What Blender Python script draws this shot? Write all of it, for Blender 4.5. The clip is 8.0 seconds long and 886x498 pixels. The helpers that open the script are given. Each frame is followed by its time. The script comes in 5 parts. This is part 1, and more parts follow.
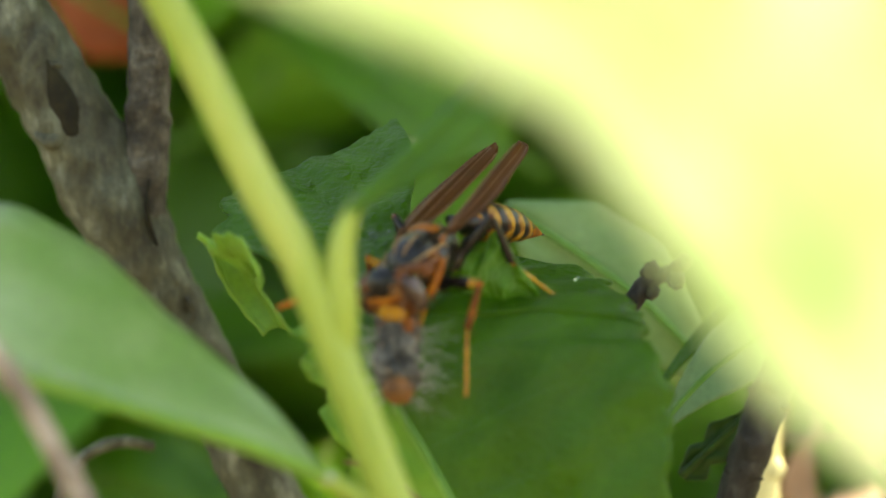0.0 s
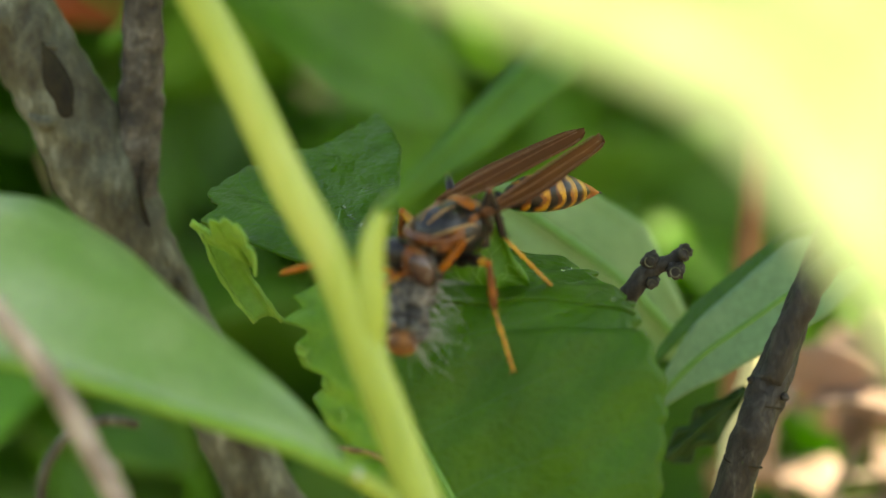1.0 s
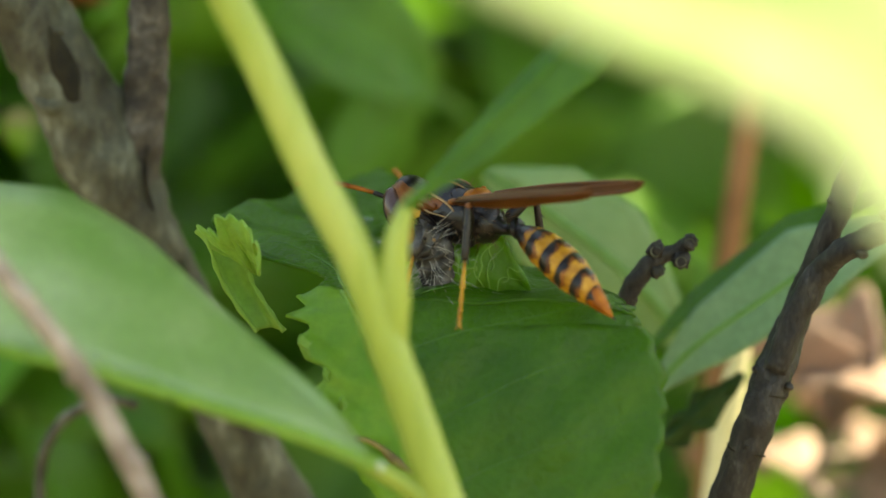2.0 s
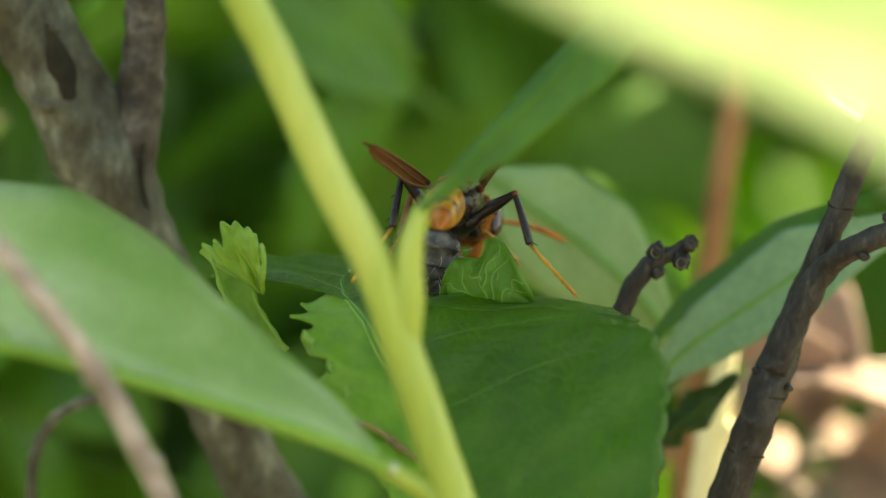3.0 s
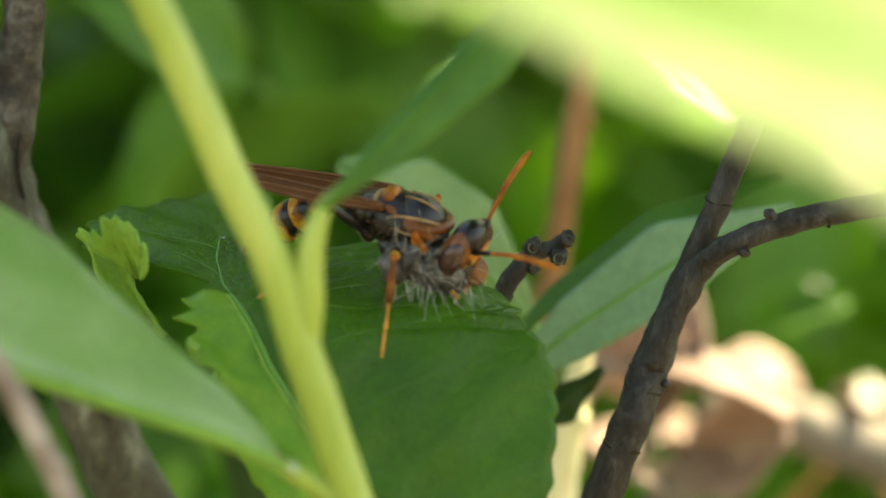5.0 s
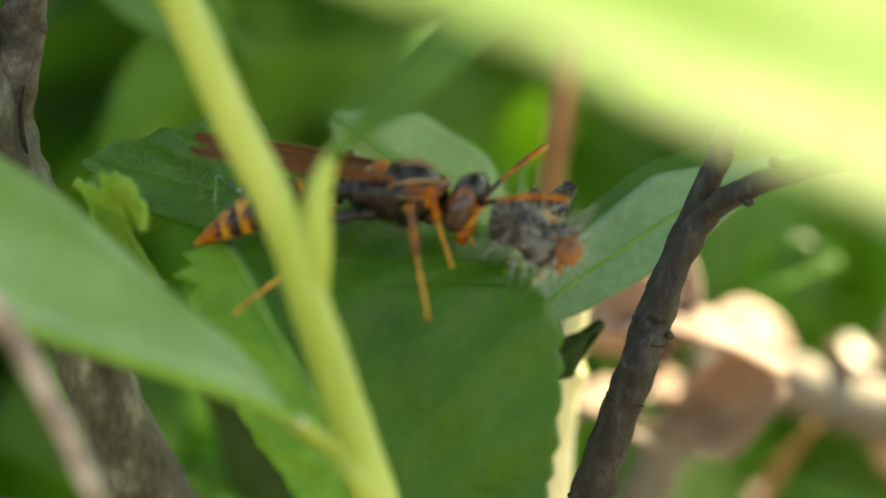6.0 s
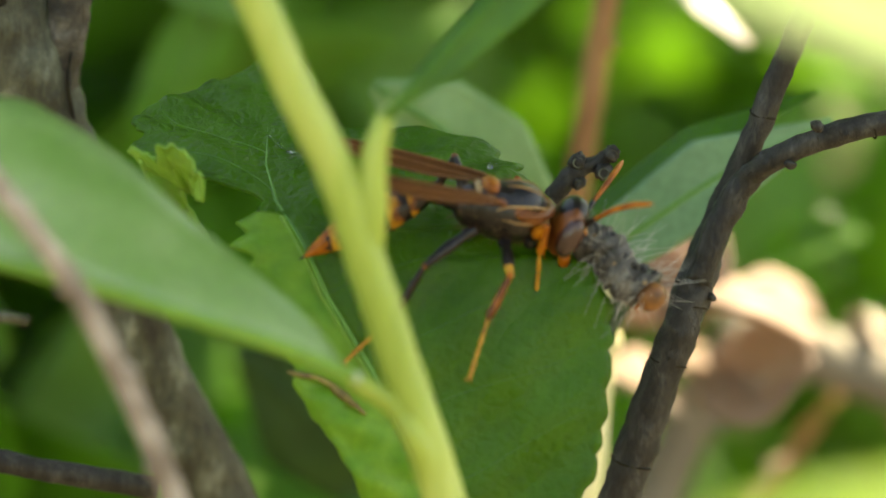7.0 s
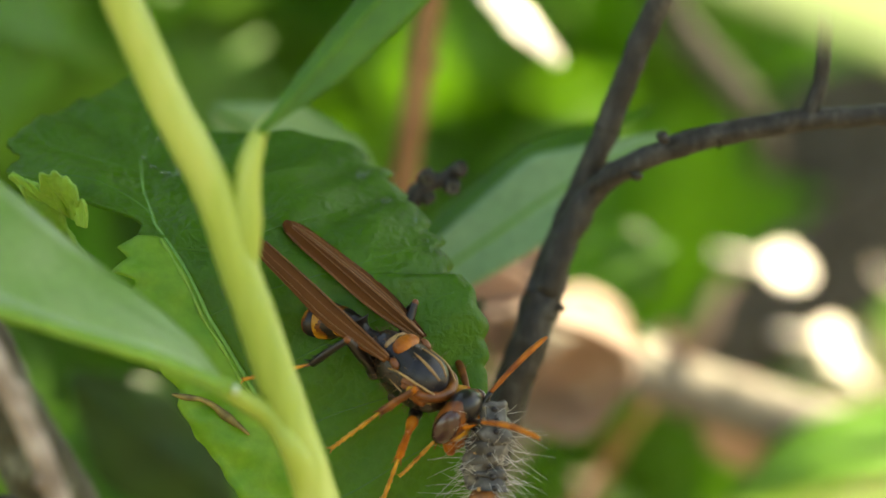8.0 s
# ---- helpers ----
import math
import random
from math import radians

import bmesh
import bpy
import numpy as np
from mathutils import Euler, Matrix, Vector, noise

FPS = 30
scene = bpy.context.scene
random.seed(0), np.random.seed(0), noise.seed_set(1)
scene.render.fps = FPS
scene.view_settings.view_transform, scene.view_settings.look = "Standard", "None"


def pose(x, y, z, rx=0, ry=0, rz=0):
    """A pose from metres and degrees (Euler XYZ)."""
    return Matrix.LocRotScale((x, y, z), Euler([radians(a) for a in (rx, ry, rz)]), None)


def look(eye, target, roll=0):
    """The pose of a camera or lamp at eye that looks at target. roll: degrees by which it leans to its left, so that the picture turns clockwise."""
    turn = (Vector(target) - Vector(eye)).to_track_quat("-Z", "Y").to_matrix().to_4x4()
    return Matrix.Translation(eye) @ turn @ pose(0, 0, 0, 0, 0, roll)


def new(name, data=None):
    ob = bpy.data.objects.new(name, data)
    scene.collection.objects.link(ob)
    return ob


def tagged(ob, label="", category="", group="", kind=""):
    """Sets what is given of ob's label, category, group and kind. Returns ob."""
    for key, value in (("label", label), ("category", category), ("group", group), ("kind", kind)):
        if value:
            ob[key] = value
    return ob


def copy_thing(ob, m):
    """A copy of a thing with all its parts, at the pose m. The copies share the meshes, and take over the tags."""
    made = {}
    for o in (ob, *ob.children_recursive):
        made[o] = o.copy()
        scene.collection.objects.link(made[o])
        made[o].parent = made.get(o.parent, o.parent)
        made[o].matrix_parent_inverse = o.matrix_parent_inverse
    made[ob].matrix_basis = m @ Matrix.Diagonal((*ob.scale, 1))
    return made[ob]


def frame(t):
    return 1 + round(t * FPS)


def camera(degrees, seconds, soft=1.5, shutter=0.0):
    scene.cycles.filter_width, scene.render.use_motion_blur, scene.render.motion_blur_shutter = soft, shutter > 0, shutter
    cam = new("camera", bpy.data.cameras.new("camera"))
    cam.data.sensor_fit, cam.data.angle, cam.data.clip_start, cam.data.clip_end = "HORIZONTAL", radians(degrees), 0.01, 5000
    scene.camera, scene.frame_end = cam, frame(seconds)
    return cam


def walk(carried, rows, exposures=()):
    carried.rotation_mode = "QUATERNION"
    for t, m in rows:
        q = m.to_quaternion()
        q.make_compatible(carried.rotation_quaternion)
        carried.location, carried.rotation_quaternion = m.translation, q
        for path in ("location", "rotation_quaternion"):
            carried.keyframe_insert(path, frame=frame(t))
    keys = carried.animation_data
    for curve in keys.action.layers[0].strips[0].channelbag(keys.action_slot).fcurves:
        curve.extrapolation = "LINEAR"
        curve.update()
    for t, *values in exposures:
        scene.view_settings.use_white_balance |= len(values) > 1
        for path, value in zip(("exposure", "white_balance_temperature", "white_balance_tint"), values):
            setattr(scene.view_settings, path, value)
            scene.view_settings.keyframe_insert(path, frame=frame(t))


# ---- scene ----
# Lengths below are in millimetres and become metres when a mesh is linked.
MM = 0.001
cam = camera(7.0, 8.0)
cam.data.dof.use_dof = True
cam.data.dof.focus_distance = 0.594
cam.data.dof.aperture_fstop = 14.5
PATH = [
    (0, look((0.09463, -0.56593, 0.08602), (-0.00109, 0.01387, -0.00060), -2.332)),
    (0.5, look((0.08838, -0.56459, 0.09705), (-0.00113, 0.01460, 0.00031), -1.965)),
    (1.0, look((0.05669, -0.57214, 0.10368), (-0.00056, 0.00976, -0.00098), -1.332)),
    (1.5, look((0.04327, -0.57587, 0.11127), (-0.00045, 0.00575, -0.00121), -0.883)),
    (3.0, look((0.01522, -0.57722, 0.11780), (-0.00109, 0.00457, -0.00091), 0.078)),
    (3.5, look((0.00811, -0.57784, 0.12263), (-0.00013, 0.00319, -0.00053), 0.480)),
    (4.0, look((0.00169, -0.57908, 0.12384), (0.00219, 0.00184, -0.00013), 0.554)),
    (4.5, look((-0.00853, -0.57788, 0.12363), (0.00545, 0.00283, -0.00053), 0.924)),
    (5.8, look((-0.02638, -0.56710, 0.11767), (0.01014, 0.01270, -0.00617), 0.804)),
    (6.0, look((-0.02785, -0.56736, 0.11658), (0.00912, 0.01250, -0.00686), 0.763)),
    (6.5, look((-0.03263, -0.56889, 0.11720), (0.00647, 0.01038, -0.00829), 0.816)),
    (7.0, look((-0.04134, -0.57386, 0.11045), (0.00500, 0.00623, -0.00864), 0.832)),
    (7.2, look((-0.04578, -0.57710, 0.10753), (0.00870, 0.00300, -0.00803), 0.921)),
    (7.5, look((-0.04851, -0.58362, 0.10727), (0.01553, -0.00394, -0.00550), 0.006)),
    (8.0, look((-0.07042, -0.58214, 0.10707), (0.01548, -0.00522, -0.00528), 0.421)),
]
walk(cam, PATH, exposures=[(0.0, 2.7, 9800, 4), (8.0, 2.7, 9800, 4)])

# ---- world, sun, exposure ----
SUN = Vector((0.42, 0.30, 0.86)).normalized()
world = bpy.data.worlds.new("sky")
scene.world = world
world.use_nodes = True
wn = world.node_tree.nodes
sky = wn.new("ShaderNodeTexSky")
sky.sky_type = "NISHITA"
sky.sun_disc = False
sky.sun_elevation = math.asin(SUN.z)
sky.sun_rotation = math.atan2(SUN.x, SUN.y)
wn["Background"].inputs["Strength"].default_value = 0.10
world.node_tree.links.new(sky.outputs["Color"], wn["Background"].inputs["Color"])
sun = new("sun", bpy.data.lights.new("sun", "SUN"))
sun.data.energy, sun.data.angle, sun.data.color = 4.2, radians(0.53), (1.0, 0.95, 0.86)
sun.matrix_world = look(SUN, (0, 0, 0))


# ---- materials ----
def material(name):
    m = bpy.data.materials.new(name)
    m.use_nodes = True
    return m, m.node_tree.nodes, m.node_tree.links, m.node_tree.nodes["Principled BSDF"]


def noise_ramp(nodes, links, scale, stops, detail=4.0, coords=None, rough=0.55, stretch=None):
    tc = coords or nodes.new("ShaderNodeTexCoord").outputs["Object"]
    if stretch:
        mp = nodes.new("ShaderNodeMapping")
        mp.inputs["Scale"].default_value = stretch
        links.new(tc, mp.inputs["Vector"])
        tc = mp.outputs["Vector"]
    n = nodes.new("ShaderNodeTexNoise")
    n.inputs["Scale"].default_value, n.inputs["Detail"].default_value = scale, detail
    n.inputs["Roughness"].default_value = rough
    links.new(tc, n.inputs["Vector"])
    r = nodes.new("ShaderNodeValToRGB")
    while len(r.color_ramp.elements) < len(stops):
        r.color_ramp.elements.new(0.5)
    for e, (at, col) in zip(r.color_ramp.elements, stops):
        e.position, e.color = at, (*col, 1)
    links.new(n.outputs["Fac"], r.inputs["Fac"])
    return n, r


def add_bump(nodes, links, bsdf, height, strength, distance):
    b = nodes.new("ShaderNodeBump")
    b.inputs["Strength"].default_value, b.inputs["Distance"].default_value = strength, distance
    links.new(height, b.inputs["Height"])
    links.new(b.outputs["Normal"], bsdf.inputs["Normal"])
    return b


def leaf_material(name, dark, light, through_col, rough=0.42, mix=0.35, scale=160, vary=0.0, fine=1400, net=0.0, gloss=0.32, through_dark=None):
    m, nodes, links, bsdf = material(name)
    n, r = noise_ramp(nodes, links, scale, [(0.3, dark), (0.72, light)])
    n2, r2 = noise_ramp(nodes, links, fine, [(0.35, (0.82, 0.82, 0.82)), (0.7, (1.1, 1.1, 1.1))])
    mul = nodes.new("ShaderNodeMix")
    mul.data_type, mul.blend_type = "RGBA", "MULTIPLY"
    mul.inputs["Factor"].default_value = 1.0
    links.new(r.outputs["Color"], mul.inputs[6])
    links.new(r2.outputs["Color"], mul.inputs[7])
    col = mul.outputs[2]
    if vary:
        info = nodes.new("ShaderNodeObjectInfo")
        hsv = nodes.new("ShaderNodeHueSaturation")
        ramp = nodes.new("ShaderNodeMapRange")
        ramp.inputs["To Min"].default_value, ramp.inputs["To Max"].default_value = 1 - vary, 1 + vary
        links.new(info.outputs["Random"], ramp.inputs["Value"])
        links.new(ramp.outputs["Result"], hsv.inputs["Value"])
        links.new(col, hsv.inputs["Color"])
        col = hsv.outputs["Color"]
    height = n2.outputs["Fac"]
    if net:
        cells = nodes.new("ShaderNodeTexVoronoi")
        cells.feature = "DISTANCE_TO_EDGE"
        cells.inputs["Scale"].default_value = net
        warp = nodes.new("ShaderNodeVectorMath")
        warp.operation = "MULTIPLY_ADD"
        warp.inputs[1].default_value = (0.0012, 0.0012, 0.0012)
        links.new(n2.outputs["Color"], warp.inputs[0])
        links.new(nodes.new("ShaderNodeTexCoord").outputs["Object"], warp.inputs[2])
        links.new(warp.outputs["Vector"], cells.inputs["Vector"])
        line = nodes.new("ShaderNodeMapRange")
        line.inputs["From Max"].default_value = 0.14
        line.inputs["To Min"].default_value, line.inputs["To Max"].default_value = 0.11, 0.0
        links.new(cells.outputs["Distance"], line.inputs["Value"])
        pale = nodes.new("ShaderNodeMix")
        pale.data_type = "RGBA"
        pale.inputs[7].default_value = (0.14, 0.30, 0.06, 1)
        links.new(line.outputs["Result"], pale.inputs["Factor"])
        links.new(col, pale.inputs[6])
        col = pale.outputs[2]
        rise = nodes.new("ShaderNodeMath")
        rise.operation = "MULTIPLY_ADD"
        rise.inputs[1].default_value = 2.0
        links.new(cells.outputs["Distance"], rise.inputs[0])
        links.new(height, rise.inputs[2])
        height = rise.outputs["Value"]
    links.new(col, bsdf.inputs["Base Color"])
    bsdf.inputs["Roughness"].default_value = rough
    bsdf.inputs["Specular IOR Level"].default_value = 0.30 if net else gloss
    add_bump(nodes, links, bsdf, height, 0.6 if net else 0.3, 0.0002)
    tr = nodes.new("ShaderNodeBsdfTranslucent")
    tr.inputs["Color"].default_value = (*through_col, 1)
    if through_dark:
        _, r3 = noise_ramp(nodes, links, scale, [(0.32, through_dark), (0.68, through_col)])
        links.new(r3.outputs["Color"], tr.inputs["Color"])
    mx = nodes.new("ShaderNodeMixShader")
    mx.inputs["Fac"].default_value = mix
    links.new(bsdf.outputs["BSDF"], mx.inputs[1])
    links.new(tr.outputs["BSDF"], mx.inputs[2])
    links.new(mx.outputs["Shader"], nodes["Material Output"].inputs["Surface"])
    return m


def bark_material(name, stops, scale, rough, depth, stretch, cracks, shade=0.8):
    """Bark: two scales of colour, with dark cracks that run along the wood."""
    m, nodes, links, bsdf = material(name)
    n, r = noise_ramp(nodes, links, scale, stops, detail=8.0, rough=0.62, stretch=stretch)
    n2, r2 = noise_ramp(nodes, links, scale * 5, [(0.3, (0.62, 0.62, 0.62)), (0.7, (1.2, 1.18, 1.15))], detail=3.0, stretch=(1, 1, 0.4))
    mp = nodes.new("ShaderNodeMapping")
    mp.inputs["Scale"].default_value = (1, 1, 0.28)
    warp = nodes.new("ShaderNodeVectorMath")
    warp.operation = "MULTIPLY_ADD"
    warp.inputs[1].default_value = (0.006, 0.006, 0.012)
    links.new(n.outputs["Color"], warp.inputs[0])
    links.new(nodes.new("ShaderNodeTexCoord").outputs["Object"], warp.inputs[2])
    links.new(warp.outputs["Vector"], mp.inputs["Vector"])
    cells = nodes.new("ShaderNodeTexVoronoi")
    cells.feature = "DISTANCE_TO_EDGE"
    cells.inputs["Scale"].default_value = cracks
    links.new(mp.outputs["Vector"], cells.inputs["Vector"])
    line = nodes.new("ShaderNodeMapRange")
    line.inputs["From Max"].default_value = 0.07
    line.inputs["To Min"].default_value, line.inputs["To Max"].default_value = shade, 1.0
    links.new(cells.outputs["Distance"], line.inputs["Value"])
    col = r.outputs["Color"]
    for src in (r2.outputs["Color"], line.outputs["Result"]):
        mul = nodes.new("ShaderNodeMix")
        mul.data_type, mul.blend_type = "RGBA", "MULTIPLY"
        mul.inputs["Factor"].default_value = 1.0
        links.new(col, mul.inputs[6])
        links.new(src, mul.inputs[7])
        col = mul.outputs[2]
    links.new(col, bsdf.inputs["Base Color"])
    bsdf.inputs["Roughness"].default_value = rough
    bsdf.inputs["Specular IOR Level"].default_value = 0.3
    rise = nodes.new("ShaderNodeMath")
    rise.operation = "MULTIPLY_ADD"
    rise.inputs[1].default_value = 0.3
    links.new(line.outputs["Result"], rise.inputs[0])
    links.new(n.outputs["Fac"], rise.inputs[2])
    add_bump(nodes, links, bsdf, rise.outputs["Value"], 1.0, depth)
    return m


def plain_material(name, stops, scale, rough, bump=0.3, depth=0.0002, stretch=None, metal=0.0, coat=0.0, gloss=0.35):
    m, nodes, links, bsdf = material(name)
    n, r = noise_ramp(nodes, links, scale, stops, detail=6.0, stretch=stretch)
    links.new(r.outputs["Color"], bsdf.inputs["Base Color"])
    bsdf.inputs["Roughness"].default_value, bsdf.inputs["Metallic"].default_value = rough, metal
    bsdf.inputs["Coat Weight"].default_value = coat
    bsdf.inputs["Specular IOR Level"].default_value = gloss
    if bump:
        add_bump(nodes, links, bsdf, n.outputs["Fac"], bump, depth)
    return m


LEAF = leaf_material("leaf_green", (0.028, 0.098, 0.004), (0.058, 0.162, 0.007), (0.16, 0.41, 0.012), rough=0.29, mix=0.38, net=950)
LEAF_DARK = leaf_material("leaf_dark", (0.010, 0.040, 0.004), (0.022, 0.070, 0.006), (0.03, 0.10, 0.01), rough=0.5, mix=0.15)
LEAF_TIP = leaf_material("leaf_tip", (0.06, 0.18, 0.012), (0.13, 0.29, 0.026), (0.24, 0.5, 0.03), rough=0.36, mix=0.42, net=800)
LEAF_EDGE = leaf_material("leaf_pale", (0.16, 0.34, 0.05), (0.28, 0.47, 0.09), (0.34, 0.58, 0.07), rough=0.5, mix=0.35)
LEAF_STRIP = leaf_material("leaf_light", (0.09, 0.25, 0.025), (0.15, 0.33, 0.045), (0.25, 0.5, 0.05), rough=0.42, mix=0.4)
LEAF_TORN = leaf_material("leaf_torn", (0.085, 0.25, 0.02), (0.23, 0.42, 0.05), (0.32, 0.56, 0.05), rough=0.42, mix=0.4, scale=280)
LEAF_YOUNG = leaf_material("leaf_young", (0.042, 0.14, 0.009), (0.075, 0.20, 0.015), (0.18, 0.43, 0.02), rough=0.42, mix=0.35)
# the pale stop paints the front leaf's whitish sheen into its green
LEAF_NEAR_SHEEN = leaf_material("leaf_front_sheen", (0.09, 0.25, 0.02), (0.50, 0.62, 0.32), (0.36, 0.56, 0.08), rough=0.32, mix=0.3, scale=40, gloss=0.9)
# sun glare is put into this leaf's colour as near-white patches over lime
LEAF_GLARE = leaf_material("leaf_painted_glare", (0.20, 0.33, 0.09), (0.52, 0.56, 0.46), (0.80, 0.83, 0.74), rough=0.36, mix=0.6, scale=30, gloss=0.6, through_dark=(0.25, 0.42, 0.10))
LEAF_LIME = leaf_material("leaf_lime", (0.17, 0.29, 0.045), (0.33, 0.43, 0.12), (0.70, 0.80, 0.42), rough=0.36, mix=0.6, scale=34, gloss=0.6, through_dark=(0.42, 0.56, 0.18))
LEAF_BACK = leaf_material("leaf_shade", (0.052, 0.165, 0.016), (0.112, 0.290, 0.026), (0.18, 0.46, 0.03), rough=0.45, mix=0.33, vary=0.5)
LEAF_PALE = leaf_material("leaf_pale_green", (0.20, 0.34, 0.13), (0.30, 0.44, 0.20), (0.3, 0.55, 0.12), rough=0.5, mix=0.35)
LEAF_GREY = leaf_material("leaf_grey_green", (0.15, 0.29, 0.14), (0.23, 0.38, 0.20), (0.26, 0.48, 0.16), rough=0.5, mix=0.25)
DRY = leaf_material("dry_leaf", (0.24, 0.155, 0.115), (0.44, 0.325, 0.265), (0.50, 0.36, 0.27), rough=0.6, mix=0.2, vary=0.4)
# near-white that stands in for sun glare and blurred highlights
GLARE_WHITE = plain_material("glare_white", [(0.3, (0.72, 0.66, 0.58)), (0.7, (0.85, 0.80, 0.72))], 300, 0.5, bump=0.2)
RUST = leaf_material("rust_leaf", (0.28, 0.06, 0.02), (0.40, 0.11, 0.04), (0.5, 0.15, 0.05), rough=0.55, mix=0.2)
STEM = plain_material("green_stem", [(0.28, (0.16, 0.24, 0.03)), (0.5, (0.29, 0.37, 0.065)), (0.75, (0.45, 0.49, 0.14))], 160, 0.38, bump=0.15, stretch=(1, 1, 0.2))
STRAW = plain_material("straw", [(0.3, (0.58, 0.54, 0.26)), (0.7, (0.78, 0.74, 0.46))], 200, 0.5, bump=0.2)
STRAW_BROWN = plain_material("dried_brown", [(0.3, (0.06, 0.045, 0.015)), (0.7, (0.30, 0.24, 0.07))], 500, 0.6, bump=0.4)
TORN_WHITE = plain_material("torn_white", [(0.3, (0.26, 0.36, 0.20)), (0.7, (0.52, 0.58, 0.44))], 500, 0.5, bump=0.3)
VEIN_SOFT = plain_material("soft_vein", [(0.3, (0.045, 0.14, 0.014)), (0.7, (0.07, 0.19, 0.02))], 400, 0.45, bump=0.1)
VEIN = plain_material("leaf_vein", [(0.3, (0.07, 0.20, 0.03)), (0.7, (0.12, 0.28, 0.05))], 400, 0.5, bump=0.1)
BARK = bark_material("grey_bark", [(0.28, (0.020, 0.017, 0.009)), (0.42, (0.050, 0.047, 0.026)), (0.56, (0.088, 0.092, 0.058)), (0.75, (0.25, 0.26, 0.20))], 330, 0.62, 0.0007, (1, 1, 0.6), 420, 0.88)
BARK_BROWN = bark_material("brown_bark", [(0.3, (0.020, 0.016, 0.010)), (0.5, (0.066, 0.056, 0.040)), (0.75, (0.18, 0.168, 0.138))], 380, 0.7, 0.0008, (1, 1, 1.4), 500)
BARK_DARK = bark_material("dark_bark", [(0.3, (0.009, 0.008, 0.006)), (0.5, (0.027, 0.024, 0.019)), (0.65, (0.052, 0.049, 0.041)), (0.8, (0.115, 0.11, 0.098))], 950, 0.5, 0.0003, (1, 1, 0.4), 1300, 0.65)
BARK_PINK = plain_material("twig_bark", [(0.3, (0.13, 0.095, 0.07)), (0.5, (0.24, 0.19, 0.15)), (0.7, (0.42, 0.36, 0.30))], 300, 0.65, bump=0.4)
BARK_RUST = plain_material("rust_bark", [(0.3, (0.17, 0.075, 0.026)), (0.7, (0.30, 0.155, 0.06))], 200, 0.6, bump=0.3)
PALE_WOOD = plain_material("pale_wood", [(0.3, (0.10, 0.090, 0.068)), (0.7, (0.19, 0.172, 0.137))], 120, 0.7, bump=0.3)
# near-black for painted shade in knot and crease, and for dark ring scars
HOLLOW_SHADE_SCAR = plain_material("hollow_shade_and_scar", [(0.3, (0.004, 0.003, 0.001)), (0.7, (0.022, 0.017, 0.004))], 500, 0.9)
SOIL = plain_material("soil", [(0.3, (0.06, 0.045, 0.03)), (0.55, (0.12, 0.10, 0.06)), (0.75, (0.20, 0.15, 0.11))], 60, 0.95, bump=0.6, depth=0.004)
ORANGE = plain_material("wasp_orange", [(0.3, (0.13, 0.028, 0.003)), (0.5, (0.28, 0.078, 0.006)), (0.72, (0.44, 0.145, 0.012))], 800, 0.42, bump=0.25, depth=0.00008, gloss=0.22)
PREY_HEAD = plain_material("caterpillar_head", [(0.3, (0.08, 0.032, 0.010)), (0.7, (0.25, 0.098, 0.026))], 1200, 0.5, bump=0.3, depth=0.0001)
RED_BROWN = plain_material("wasp_red_brown", [(0.3, (0.055, 0.014, 0.003)), (0.55, (0.14, 0.040, 0.007)), (0.75, (0.27, 0.088, 0.014))], 800, 0.38, bump=0.25, depth=0.00008)
OCHRE = plain_material("wasp_ochre", [(0.28, (0.15, 0.052, 0.006)), (0.48, (0.37, 0.165, 0.016)), (0.72, (0.58, 0.31, 0.040))], 600, 0.34, bump=0.2, depth=0.00006, gloss=0.3)
TAN = plain_material("wasp_tan", [(0.3, (0.20, 0.10, 0.035)), (0.7, (0.42, 0.26, 0.11))], 700, 0.45, bump=0.15, depth=0.00006)
BLACK = plain_material("wasp_black", [(0.3, (0.004, 0.003, 0.003)), (0.7, (0.014, 0.010, 0.009))], 900, 0.3, bump=0.6, depth=0.0001)
SHIELD = plain_material("wasp_shield", [(0.3, (0.005, 0.005, 0.007)), (0.7, (0.020, 0.018, 0.022))], 900, 0.34, bump=0.6, depth=0.0001)
WING_VEIN = plain_material("wing_vein", [(0.3, (0.10, 0.035, 0.01)), (0.7, (0.20, 0.08, 0.025))], 600, 0.4, bump=0.1)
EYE = plain_material("wasp_eye", [(0.3, (0.022, 0.010, 0.009)), (0.7, (0.065, 0.028, 0.020))], 500, 0.2, bump=0.0, gloss=0.5)
GREY_SKIN = plain_material("caterpillar_grey", [(0.3, (0.016, 0.014, 0.012)), (0.5, (0.055, 0.050, 0.044)), (0.75, (0.19, 0.175, 0.15))], 600, 0.6, bump=0.4)
HAIR_BROWN = plain_material("brown_hair", [(0.3, (0.10, 0.05, 0.02)), (0.7, (0.22, 0.13, 0.06))], 300, 0.5, bump=0.0)
HAIR = plain_material("pale_hair", [(0.3, (0.34, 0.33, 0.29)), (0.7, (0.56, 0.54, 0.48))], 300, 0.5, bump=0.0)


def wing_material():
    m, nodes, links, bsdf = material("amber_wing")
    n, r = noise_ramp(nodes, links, 260, [(0.3, (0.030, 0.010, 0.003)), (0.7, (0.135, 0.046, 0.010))], stretch=(0.2, 1, 1))
    links.new(r.outputs["Color"], bsdf.inputs["Base Color"])
    bsdf.inputs["Roughness"].default_value = 0.5
    bsdf.inputs["Specular IOR Level"].default_value = 0.1
    bsdf.inputs["Alpha"].default_value = 0.9
    add_bump(nodes, links, bsdf, n.outputs["Fac"], 0.3, 0.0001)
    return m


WING = wing_material()


